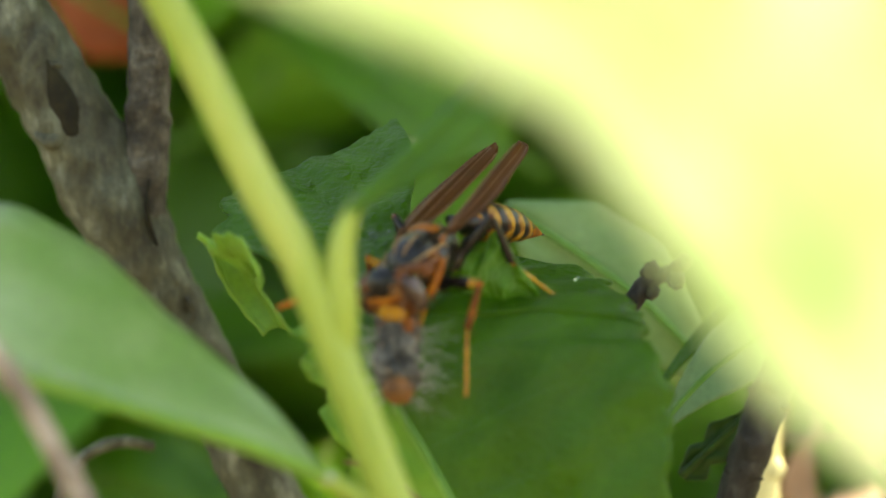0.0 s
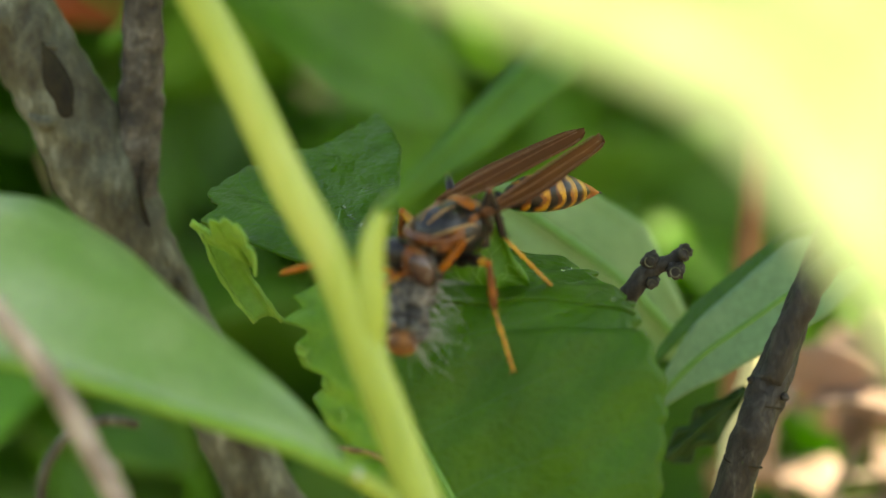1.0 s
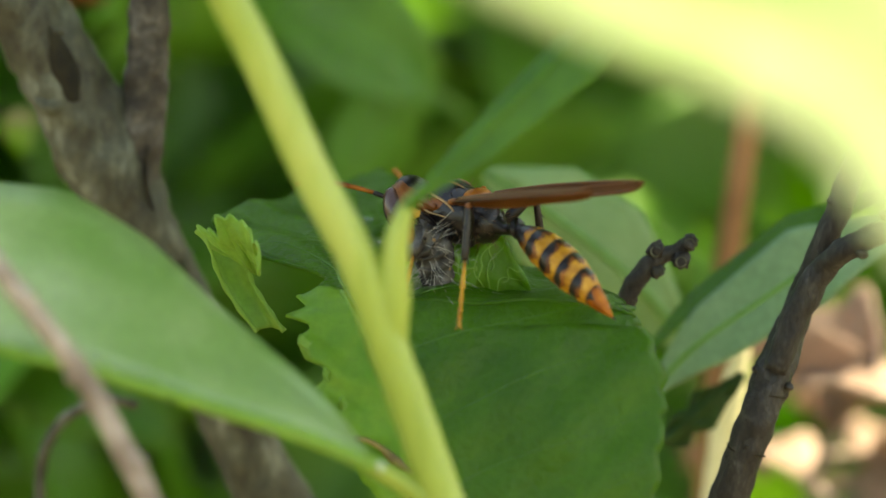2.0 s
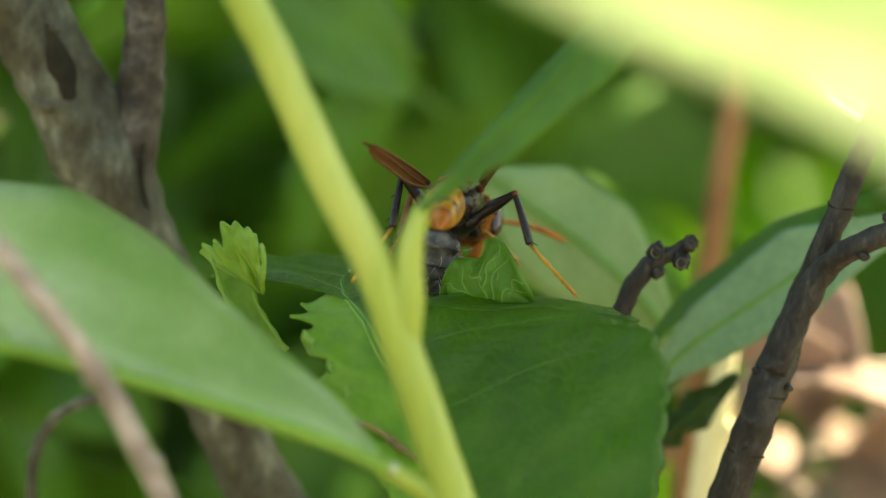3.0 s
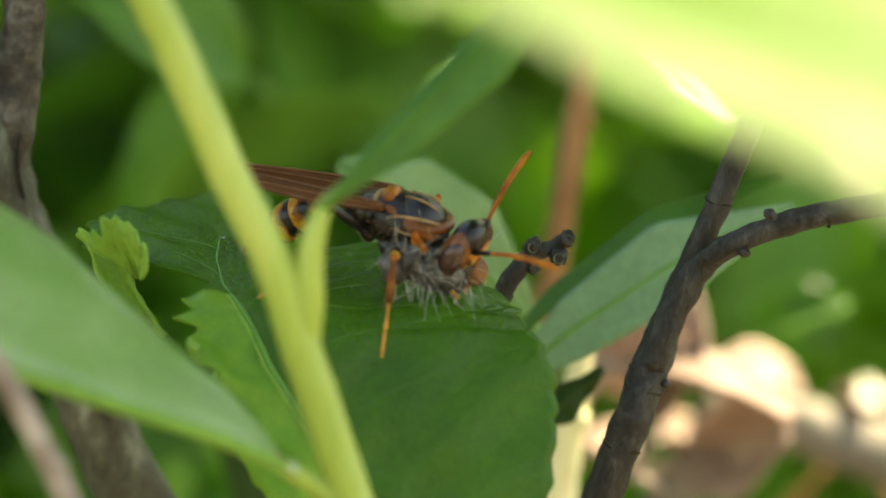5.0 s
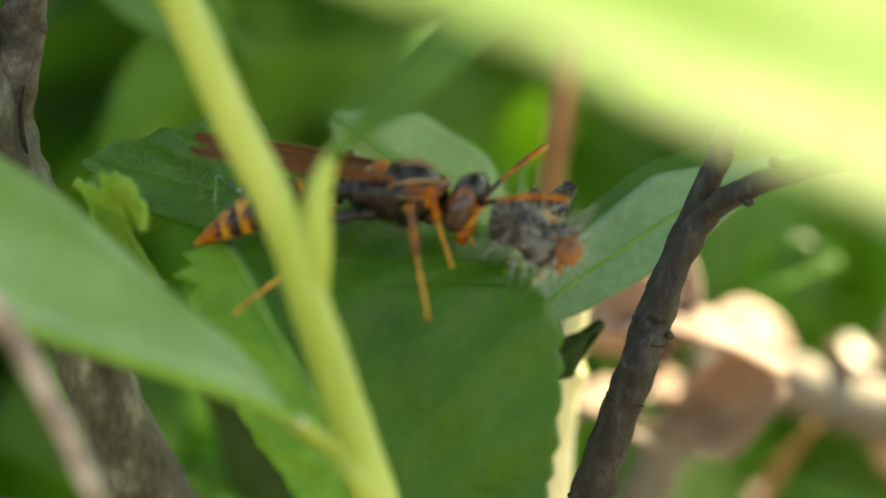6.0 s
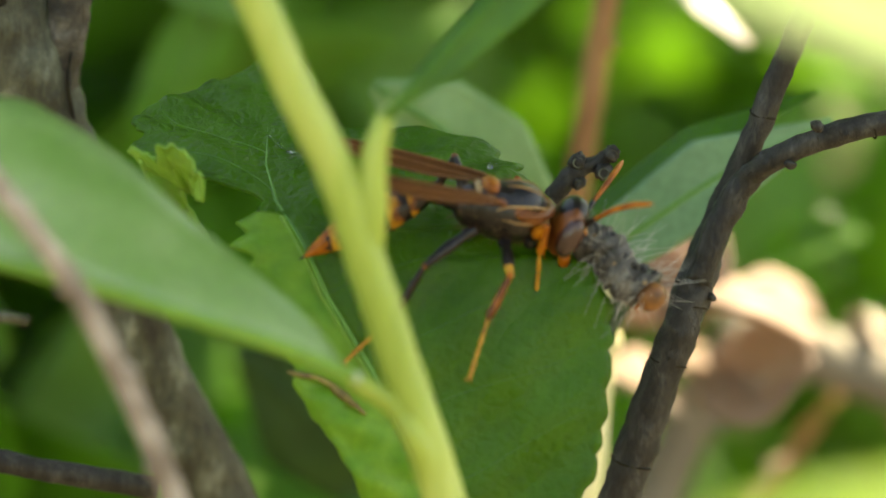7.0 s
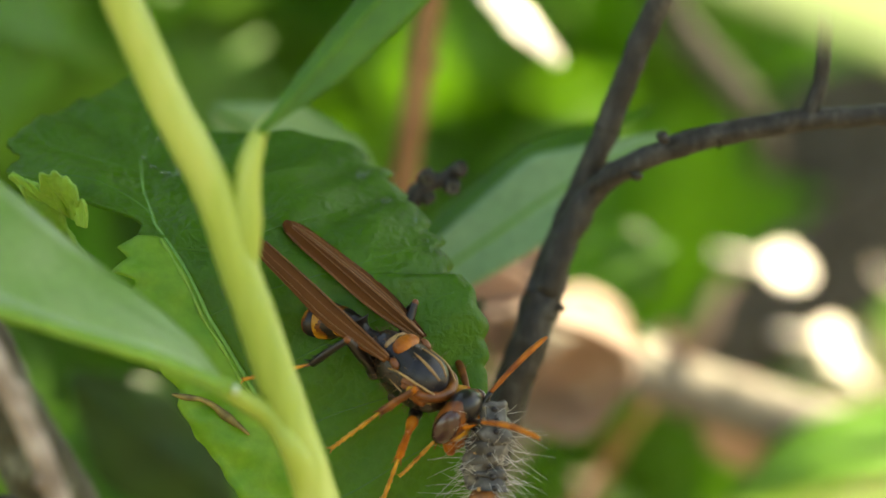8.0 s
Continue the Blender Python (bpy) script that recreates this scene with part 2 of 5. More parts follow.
def dew_material():
    m, nodes, links, bsdf = material("dew")
    bsdf.inputs["Base Color"].default_value = (1, 1, 1, 1)
    bsdf.inputs["Roughness"].default_value = 0.04
    bsdf.inputs["Transmission Weight"].default_value = 1.0
    bsdf.inputs["IOR"].default_value = 1.33
    return m


DEW = dew_material()


# ---- mesh helpers ----
def finish(name, bm, mats, smooth=True):
    me = bpy.data.meshes.new(name)
    bmesh.ops.scale(bm, vec=(MM, MM, MM), verts=bm.verts)
    bmesh.ops.recalc_face_normals(bm, faces=bm.faces)
    for f in bm.faces:
        f.smooth = smooth
    bm.to_mesh(me)
    bm.free()
    for m in mats if isinstance(mats, (list, tuple)) else [mats]:
        me.materials.append(m)
    return me


def part(name, bm, mat, parent=None, label="", at=None):
    ob = new(name, finish(name, bm, mat))
    if parent is not None:
        ob.parent = parent
    if at is not None:
        ob.location = Vector(at) * MM
    if label:
        tagged(ob, label)
    return ob


def holder(name, at=(0, 0, 0)):
    ob = new(name)
    ob.empty_display_size = 0.005
    ob.location = Vector(at) * MM
    return ob


def spline(points, steps=8):
    """Catmull-Rom through rows of numbers."""
    pts = [np.array(p, float) for p in points]
    pts = [2 * pts[0] - pts[1], *pts, 2 * pts[-1] - pts[-2]]
    out = []
    for a, b, c, d in zip(pts, pts[1:], pts[2:], pts[3:]):
        for k in range(steps):
            t = k / steps
            out.append(0.5 * (2 * b + (c - a) * t + (2 * a - 5 * b + 4 * c - d) * t * t + (3 * b - a - 3 * c + d) * t ** 3))
    return out + [pts[-2]]


def tube(rows, sides=12, steps=8, rough=0.0, bm=None, freq=0.6, flat=1.0, mat=0):
    """A closed tube through rows of (x, y, z, radius), with uneven skin."""
    bm = bm or bmesh.new()
    line = spline(rows, steps)
    rings, side = [], None
    for k, p in enumerate(line):
        ahead = Vector(line[min(k + 1, len(line) - 1)][:3] - line[max(k - 1, 0)][:3]).normalized()
        if side is None:
            side = ahead.orthogonal().normalized()
        side = (side - ahead * side.dot(ahead)).normalized()
        up = ahead.cross(side)
        ring = []
        for j in range(sides):
            a = 2 * math.pi * j / sides
            d = side * math.cos(a) + up * math.sin(a) * flat
            c = Vector(p[:3])
            r = max(p[3], 0.01) * (1 + rough * noise.noise((c + d * p[3]) * freq) + 0.5 * rough * noise.noise((c + d * p[3]) * freq * 3.1))
            ring.append(bm.verts.new(c + d * r))
        rings.append(ring)
    for a, b in zip(rings, rings[1:]):
        for j in range(sides):
            bm.faces.new((a[j], a[(j + 1) % sides], b[(j + 1) % sides], b[j])).material_index = mat
    for ring in (rings[0], rings[-1]):
        bm.faces.new(ring).material_index = mat
    return bm


def ball(center, size, turn=(0, 0, 0), seg=16, rings=10, bm=None, mat=0, bump=0.0):
    bm = bm or bmesh.new()
    m = pose(*center, *turn) @ Matrix.Diagonal((*size, 1))
    made = bmesh.ops.create_uvsphere(bm, u_segments=seg, v_segments=rings, radius=1.0)["verts"]
    for v in made:
        if bump:
            v.co *= 1 + bump * noise.noise(v.co * 3 + Vector(center))
        v.co = m @ v.co
    for f in {f for v in made for f in v.link_faces}:
        f.material_index = mat
    return bm


def sheet(grid, thick, bm=None, mat=0):
    """A thin solid from a grid of points (rows of equal length)."""
    bm = bm or bmesh.new()
    nr, nc = len(grid), len(grid[0])
    g = np.array(grid, float)
    du, dv = np.gradient(g, axis=0), np.gradient(g, axis=1)
    n = np.cross(du, dv)
    n /= np.linalg.norm(n, axis=-1, keepdims=True) + 1e-9
    top = [[bm.verts.new(g[i, j] + n[i, j] * thick / 2) for j in range(nc)] for i in range(nr)]
    low = [[bm.verts.new(g[i, j] - n[i, j] * thick / 2) for j in range(nc)] for i in range(nr)]
    for i in range(nr - 1):
        for j in range(nc - 1):
            for q, flip in ((top, False), (low, True)):
                f = [q[i][j], q[i][j + 1], q[i + 1][j + 1], q[i + 1][j]]
                bm.faces.new(f[::-1] if flip else f).material_index = mat
    rim = [(i, 0) for i in range(nr)] + [(nr - 1, j) for j in range(1, nc)] + [(i, nc - 1) for i in range(nr - 2, -1, -1)] + [(0, j) for j in range(nc - 2, 0, -1)]
    for (a, b), (c, d) in zip(rim, rim[1:] + rim[:1]):
        bm.faces.new((top[a][b], top[c][d], low[c][d], low[a][b])).material_index = mat
    return bm


def blade(midrib, dir_a, dir_b, width_a, width_b, thick=0.25, rows=36, cols=6, tooth=0.0, wave=0.0, sag=0.0, bm=None):
    """A leaf blade on a midrib curve: two halves that run along dir_a and dir_b, with their own widths along the leaf."""
    line = [Vector(p) for p in spline(midrib, max(2, rows // (len(midrib) - 1)))]
    n = len(line) - 1
    da, db = Vector(dir_a).normalized(), Vector(dir_b).normalized()
    grid = []
    for k, p in enumerate(line):
        u = k / n
        wa, wb = (np.interp(u, *zip(*w)) for w in (width_a, width_b))
        if tooth:
            saw = 1 + tooth * ((k * 0.5) % 1 - 0.5)
            wa, wb = wa * saw, wb * saw
        row = []
        for side, d, w in ((-1, da, wa), (1, db, wb)):
            half = []
            for j in range(cols + 1):
                v = j / cols
                q = p + d * (w * v) + Vector((0, 0, -sag * w * v * v))
                q += Vector((0, -1, 0.3)) * wave * noise.noise(Vector((u * 4 + side * 3, v * 2, len(midrib))))
                half.append(q)
            row += half[::-1] if side < 0 else half[1:]
        grid.append(row)
    return sheet(grid, thick, bm)


# ---- foreground plants ----
def stem():
    ob = holder("green_stem", (3.0, -23.7, -21.7))
    o = np.array((3.0, -23.7, -21.7, 0))
    sh = lambda rows: [np.array(r, float) - o for r in rows]
    part("stalk", tube(sh([(-18.8, -23.7, 30.7, 1.55), (-15.7, -23.7, 24.6, 1.55), (-13.2, -23.7, 19.6, 1.55), (-9.3, -23.7, 10.6, 1.58), (-5.9, -23.7, 3.9, 1.6), (-3.9, -23.7, -2.0, 1.6), (-1.9, -23.7, -7.7, 1.65), (0.1, -23.7, -13.9, 1.7), (2.4, -23.7, -20.6, 1.72), (6.6, -23.7, -35.7, 1.8)]), 16, 8, 0.06), STEM, ob)
    part("petiole", tube(sh([(-2.6, -23.6, -6.0, 0.8), (-3.2, -23.65, -2.5, 1.25), (-3.1, -23.75, 0.8, 1.4), (-3.0, -23.8, 3.8, 1.15), (-2.6, -23.7, 6.1, 0.95), (-1.7, -23.3, 8.2, 0.62), (0.3, -22.2, 10.1, 0.3)]), 12, 6, 0.04), STEM, ob)
    part("petiole", tube(sh([(2.3, -23.9, -20.5, 1.5), (0.6, -24.7, -17.2, 1.1), (-1.3, -24.3, -14.7, 0.9), (-5.7, -25.6, -11.7, 0.7)]), 12, 6, 0.04), STEM, ob)
    part("blade", blade([p - o[:3] for p in map(np.array, [(-2.0, -23.3, 7.9), (2.0, -20.8, 11.6), (6.0, -18.0, 15.2), (10.0, -15.0, 18.7), (14.4, -12.0, 22.5), (20.0, -8.0, 27.4)])],
         (-0.5, 0.75, 0.4), (0.66, 0.1, -0.45), [(0, 0.2), (0.2, 0.9), (0.6, 1.6), (1, 0.6)], [(0, 0.2), (0.25, 2.3), (0.6, 3.4), (1, 0.5)], 0.3), LEAF_YOUNG, ob)
    part("midrib", tube([np.array(p) - o for p in [(-2.0, -23.8, 7.9, 0.5), (2.0, -21.3, 11.7, 0.42), (6.0, -18.5, 15.3, 0.36), (10.0, -15.5, 18.8, 0.3), (14.4, -12.5, 22.6, 0.2)]], 8, 6), LEAF_YOUNG, ob)
    part("white_droplet", ball(np.array((-4.1, -25.7, -12.3)) - o[:3], (0.4, 0.34, 0.44), seg=14, bump=0.2), TORN_WHITE, ob, "small white droplet")
    mid = [(-4.7, -25.2, -12.3), (-9.7, -26.3, -9.8), (-17.7, -28.0, -6.8), (-25.7, -29.5, -4.0), (-35.8, -31.0, -1.1), (-47.8, -33.0, 2.2)]
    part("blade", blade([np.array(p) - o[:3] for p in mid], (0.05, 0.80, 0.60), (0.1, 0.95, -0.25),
         [(0, 0.3), (0.1, 2.7), (0.25, 6.3), (0.4, 10.2), (0.55, 14.6), (0.7, 17.5), (1, 14)], [(0, 0.3), (0.3, 7), (0.7, 11), (1, 8)], 0.3, wave=1.5), LEAF_NEAR_SHEEN, ob)
    for k in range(9):
        q, u = np.array(mid[0]) + (np.array(mid[-1]) - np.array(mid[0])) * (0.12 + 0.09 * k), 0.12 + 0.09 * k
        q = np.array([np.interp(u, np.linspace(0, 1, len(mid)), [m[i] for m in mid]) for i in range(3)])
        out = np.array((-0.55, 0.72, 0.62)) * np.interp(u, (0, 0.1, 0.25, 0.4, 0.55, 0.7, 1), (0.3, 2.7, 6.3, 10.2, 14.6, 17.5, 14)) * 0.8
        part("vein", tube([(*(q + out * w + np.array((0, -0.45, 0.1 + 0.5 * w * w)) - o[:3]), 0.16 - 0.1 * w) for w in (0.02, 0.35, 0.7, 1)], 6, 4), LEAF_EDGE, ob)
    part("midrib", tube([np.array((*p, r)) - o for p, r in zip([(q[0], q[1] - 0.3, q[2]) for q in mid], (0.7, 0.62, 0.55, 0.48, 0.42, 0.36))], 10, 6), LEAF_EDGE, ob)
    return tagged(ob, "smooth yellow-green shoot with two stalked leaves, out in front", "plant stem")


stem()


def sunlit_leaf(at, midrib, da, db, wa, wb, mat, label):
    ob = holder("sunlit_leaf", at)
    part("blade", blade(midrib, da, db, wa, wb, 0.3, wave=1.0), mat, ob)
    part("midrib", tube([(*p, r) for p, r in zip(midrib, np.linspace(0.5, 0.2, len(midrib)))], 8, 5), mat, ob)
    return tagged(ob, label, "leaf")


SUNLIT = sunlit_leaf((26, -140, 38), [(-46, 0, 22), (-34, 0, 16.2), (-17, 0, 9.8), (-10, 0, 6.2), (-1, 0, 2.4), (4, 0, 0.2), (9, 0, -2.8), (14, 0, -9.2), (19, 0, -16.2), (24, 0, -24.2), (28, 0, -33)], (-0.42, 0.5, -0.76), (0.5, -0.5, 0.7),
                     [(0, 1), (0.1, 9), (0.85, 10), (1, 2)], [(0, 1), (0.2, 18), (0.8, 20), (1, 3)], LEAF_GLARE, "large pale lime leaf glaring in the sun")
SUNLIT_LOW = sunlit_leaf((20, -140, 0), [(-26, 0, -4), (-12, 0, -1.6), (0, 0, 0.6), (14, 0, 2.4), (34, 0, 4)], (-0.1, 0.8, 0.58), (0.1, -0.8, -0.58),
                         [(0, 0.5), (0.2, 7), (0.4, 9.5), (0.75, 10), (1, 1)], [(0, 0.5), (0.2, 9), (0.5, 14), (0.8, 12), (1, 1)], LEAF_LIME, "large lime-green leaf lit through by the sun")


# ---- woody plants ----
def trunk():
    o = np.array((-12.4, 25.0, -41.6, 0))
    ob = holder("forked_shrub", o[:3])
    part("trunk", tube([np.array(r) - o for r in [(-49.7, 23.0, 35.1, 3.4), (-42.0, 23.0, 21.5, 3.4), (-37.7, 23.0, 15.0, 3.5), (-33.9, 23.0, 8.3, 3.7), (-31.1, 23.0, 2.4, 3.9), (-28.0, 23.0, -4.1, 3.2), (-23.6, 23.5, -12.4, 2.7), (-19.0, 24.0, -22.9, 3), (-13.6, 24.5, -33.0, 3.3), (-8.3, 25.0, -43.6, 3.5)]], 28, 12, 0.12, freq=0.45), BARK, ob)
    part("limb", tube([np.array(r) - o for r in [(-29.7, 23.0, -2.6, 2.4), (-28.6, 22.6, 2.9, 2.2), (-27.8, 22.4, 8.5, 1.9), (-27.4, 22.4, 17.1, 1.7), (-27.2, 22.4, 33.2, 1.6)]], 22, 12, 0.2, freq=0.8), BARK_BROWN, ob)
    # a solid lens whose near-black colour gives the shade of a hollow
    part("knot", tube([np.array(r) - o for r in [(-33.3, 19.8, 6.6, 0.12), (-33.6, 19.9, 8.4, 0.85), (-34.2, 20.1, 10.4, 1.2), (-34.9, 20.0, 12.4, 1.0), (-35.6, 19.9, 14.6, 0.12)]], 20, 8, 0.15), HOLLOW_SHADE_SCAR, ob, "dark hollow knot")
    part("rim", tube([np.array(r) - o for r in [(-35.8, 20.1, 9.2, 0.3), (-36.3, 20.0, 11.6, 0.4), (-35.6, 20.0, 14.0, 0.35), (-34.4, 20.0, 14.2, 0.25)]], 10, 6, 0.3), BARK, ob)
    for c in ((-24.9, 21.1, -6.7), (-26.2, 21.0, -4.5)):
        ring = [np.array(c) + (0.75 * math.cos(a), -0.12 * math.sin(3 * a), 1.0 * math.sin(a)) for a in np.linspace(0, 6.0, 12)]
        part("scar", tube([(*(p - o[:3]), 0.3) for p in ring], 8, 4, 0.35), BARK, ob, "rimmed bark scar")
    # thin solid ridge, coloured dark for the shade inside the fork's crease
    part("crease", tube([np.array(r) - o for r in [(-27.4, 20.6, 4.5, 0.1), (-27.6, 20.05, 2.6, 0.22), (-27.3, 20.1, 0.4, 0.24), (-26.7, 20.5, -1.8, 0.1)]], 8, 6, 0.4), HOLLOW_SHADE_SCAR, ob, "dark crease at the fork")
    part("collar", tube([np.array(r) - o for r in [(-36.7, 20.2, 8.4, 0.5), (-35.4, 19.6, 7.9, 0.75), (-34.0, 19.8, 8.3, 0.5)]], 10, 6, 0.3), BARK, ob)
    return tagged(ob, "forked grey-brown woody shrub with a hollow knot", "shrub")


SHRUB = trunk()


def branch():
    o = np.array((17.8, 7.5, -38.1, 0))
    ob = holder("forked_branch", o[:3])
    part("limb", tube([np.array(r) - o for r in [(17.3, 7.5, -38.1, 1.9), (20.0, 7.5, -30.2, 1.75), (22.6, 7.5, -22.2, 1.65), (24.8, 7.5, -15.7, 1.55), (26.5, 9.0, -11.2, 1.6), (28.3, 10.6, -6.7, 1.25), (30.5, 10.0, -1.1, 1.1), (33.0, 10.0, 5.5, 1.05), (35.9, 10.0, 12.5, 1.05), (41.2, 10.0, 22.5, 1)]], 20, 12, 0.16, freq=0.7), BARK_DARK, ob)
    part("limb", tube([np.array(r) - o for r in [(26.2, 7.9, -11.8, 1.1), (28.4, 8.6, -6.5, 1.2), (30.2, 8.5, -3.4, 1.1), (32.7, 6.5, -0.9, 1), (38.7, 4.7, 1.7, 0.98), (46.4, 4.5, 3.1, 0.98), (51.0, 4.5, 3.4, 0.9), (57.2, 4.5, 3.9, 0.85), (66.7, 4.5, 6.9, 0.7)]], 18, 12, 0.16, freq=0.7), BARK_DARK, ob)
    part("limb", tube([np.array(r) - o for r in [(47.8, 4.5, 3.5, 0.8), (48.8, 4.5, 6.9, 0.65), (49.1, 4.5, 11.9, 0.6), (48.9, 4.5, 20.0, 0.55)]], 14, 8, 0.16), BARK_DARK, ob)
    for x, y, z, r in ((24.8, 7.9, -11.7, 0.5), (33.4, 5.4, -1.4, 0.55), (27.4, 7.5, -13.0, 0.42), (35.4, 4.1, 2.0, 0.6), (23.9, 6.0, -17.8, 0.3), (37.9, 4.1, 1.4, 0.45)):
        part("bud", ball(np.array((x, y, z)) - o[:3], (r, r, r * 0.8), (0, 30, 0), 10, 8, bump=0.4), BARK_DARK, ob)
    for x, y, z, r in ((18.6, 7.5, -34.4, 1.86), (21.0, 7.5, -27.0, 1.74), (23.9, 7.5, -18.4, 1.62), (25.6, 8.2, -13.6, 1.6), (40.0, 4.7, 1.9, 1.02), (31.6, 10.0, 1.8, 1.12)):
        lean = Vector((0.32, 0, 0.95)) if x < 35 and y > 7 else Vector((0.97, 0, 0.2))
        side = lean.cross(Vector((0, 1, 0))).normalized()
        part("ring_scar", tube([(*(Vector((x, y, z)) - Vector(o[:3]) + (side * math.cos(a) + Vector((0, 1, 0)) * math.sin(a)) * r * 0.99 + lean * 0.12 * math.sin(2 * a)), 0.09) for a in np.linspace(0, 6.2, 18)], 6, 2, 0.4), HOLLOW_SHADE_SCAR, ob, "dark ring scar")
    return tagged(ob, "dark forked woody branch with small buds", "branch")


branch()


def dead_twig():
    o = np.array((12.9, 11.0, -13.0, 0))
    ob = holder("dead_twig", o[:3])
    part("bark", tube([np.array(r) - o for r in [(12.1, 11.0, -17.0, 0.95), (13.1, 11.0, -9.6, 0.85), (14.3, 11.0, -5.6, 0.85), (16.2, 11.0, -3.2, 0.8), (18.0, 11.0, -2.3, 0.62), (19.2, 11.0, -1.6, 0.6)]], 14, 10, 0.25, freq=1.1), BARK_DARK, ob)
    for x, y, z, r in ((16.4, 10.7, -2.2, 0.75), (19.2, 10.6, -1.5, 0.68), (18.5, 10.3, -3.0, 0.75), (16.5, 10.6, -4.0, 0.6)):
        part("bud", ball(np.array((x, y, z)) - o[:3], (r, r, r), (0, 30, 0), 12, 8, bump=0.5), BARK_DARK, ob)
        part("bud_scar", tube([(x - o[0] + 0.55 * r * math.cos(a), y - o[1] - r * 0.86, z - o[2] + 0.55 * r * math.sin(a), 0.065) for a in np.linspace(0, 5.9, 10)], 6, 2, 0.3), BARK, ob, "pale ring scar")
    return tagged(ob, "short broken dark twig with knobbly buds", "twig")


dead_twig()


def curled_tendril():
    o = np.array((-36.6, 24.0, -31.4, 0))
    ob = holder("tendril", o[:3])
    part("stalk", tube([np.array(r) - o for r in [(-28.6, 26.0, -18.9, 0.45), (-30.6, 25.0, -18.3, 0.5), (-32.6, 24.0, -18.5, 0.5), (-35.0, 24.0, -20.1, 0.5), (-36.6, 24.0, -23.4, 0.5), (-36.8, 24.0, -28.4, 0.5), (-36.6, 24.0, -34.5, 0.5)]], 10, 8, 0.1), BARK, ob)
    return tagged(ob, "thin grey curled dead tendril", "tendril")


curled_tendril()


def rear_leaf():
    o = np.array((15.0, 22.0, -17.1))
    ob = holder("narrow_leaf", o)
    mid = [np.array(p) - o for p in [(14.7, 22.0, -17.6), (19.3, 22.0, -12.8), (24.0, 22.0, -9.4), (30.3, 22.0, -5.2), (39.1, 23.0, -1.1)]]
    part("blade", blade(mid, (-0.35, 0.2, 0.75), (0.35, -0.3, -0.6), [(0, 0.1), (0.3, 2.6), (0.7, 3.8), (1, 0.3)], [(0, 0.2), (0.3, 2.6), (0.7, 3.4), (1, 0.6)], 0.25), LEAF_GREY, ob)
    part("upper_half", blade([p + np.array((-0.9, 1.4, 2.0)) for p in mid], (-0.3, 0.75, 0.6), (0.35, -0.3, -0.6), [(0, 0.2), (0.3, 2.0), (0.7, 3.0), (1, 0.6)], [(0, 0.05), (1, 0.05)], 0.25), LEAF, ob, "darker upper half, folded back")
    part("midrib", tube([(*p, r) for p, r in zip(mid, (0.35, 0.3, 0.28, 0.25, 0.2))], 8, 5), VEIN, ob)
    return tagged(ob, "narrow folded grey-green leaf behind the twig", "leaf")


rear_leaf()

# ---- the chewed leaf that carries the wasp ----
RIDGE = np.array((0.0, 0.0, -5.0))
ARCH = [(-32, 60), (-12, 52), (-4, 38), (0, 16), (3, 3), (9, -3), (32, -2)]
_s = np.linspace(-32, 32, 321)
_phi = np.radians(np.interp(_s, *zip(*ARCH)))
_y = np.concatenate([[0], np.cumsum(np.cos(_phi[:-1]) * 0.2)])
_z = np.concatenate([[0], np.cumsum(np.sin(_phi[:-1]) * 0.2)])
_y, _z = _y - np.interp(0, _s, _y), _z - np.interp(0, _s, _z)
RIB = [(-30, 7), (-22, 3), (-13, -1.5), (-6, -5.5), (3, -9.2), (8, -9.6), (16, -8.6), (25, -7)]
SPLIT = -4.5
LEFT = [(-29, 2), (-25, -1.5), (-19.3, -4.3), (-15, -7.3), (-13, -8.6), (-11.5, -8.2), (-10.5, -9.6), (-8, -11), (-6.8, -9.6), (-5.6, -11.6), (-4, -12.5), (-2.6, -11.2), (-1.8, -13.4), (-0.4, -11.6), (0.6, -12.6), (1.6, -10.9), (3.0, -10.2), (4.0, -11), (5, -13.5), (6, -15.2), (7.5, -17.4), (9, -18.8), (10.5, -20.8), (12, -19.2), (13.3, -20.4), (15, -19.2), (18, -15.4), (20, -12.8), (22.3, -9.4), (25.5, -6.9)]
RIGHT = [(-29, 9), (-26, 12), (-21, 15.8), (-15.7, 16.8), (-10, 17.4), (-6.7, 17.3), (-3.3, 15.6), (0.3, 14.6), (5.3, 13.0), (9, 11.4), (11.5, 9.6), (13, 7.4), (13.9, 4), (14.6, -4.2)]


def on_leaf(x, s):
    """A point of the leaf's skin in its own space, x across and s along it."""
    rib = np.interp(s, *zip(*RIB))
    d = x - rib
    cup = 0.10 * abs(d) - 0.006 * d * d if s > -3 else 0.05 * abs(d)
    ripple = 0.28 * math.sin((s - 0.62 * abs(d)) * 1.25) * min(1, abs(d) / 4) + 0.8 * noise.noise(Vector((x * 0.16, s * 0.16, 4))) + 0.9 * math.exp(-(((x - 5) / 4.2) ** 2) - ((s - 14.5) / 3.6) ** 2)
    phi = np.interp(s, *zip(*ARCH))
    n = np.array((0, -math.sin(radians(phi)), math.cos(radians(phi))))
    return np.array((x, np.interp(s, _s, _y), np.interp(s, _s, _z))) + n * (cup + ripple * 0.8)


def over_leaf(x, s, lift):
    """A point that lies lift over the leaf's skin, towards the eye."""
    p = on_leaf(x, s)
    n = np.cross(on_leaf(x + 0.3, s) - p, on_leaf(x, s + 0.3) - p)
    return p + n / np.linalg.norm(n) * lift


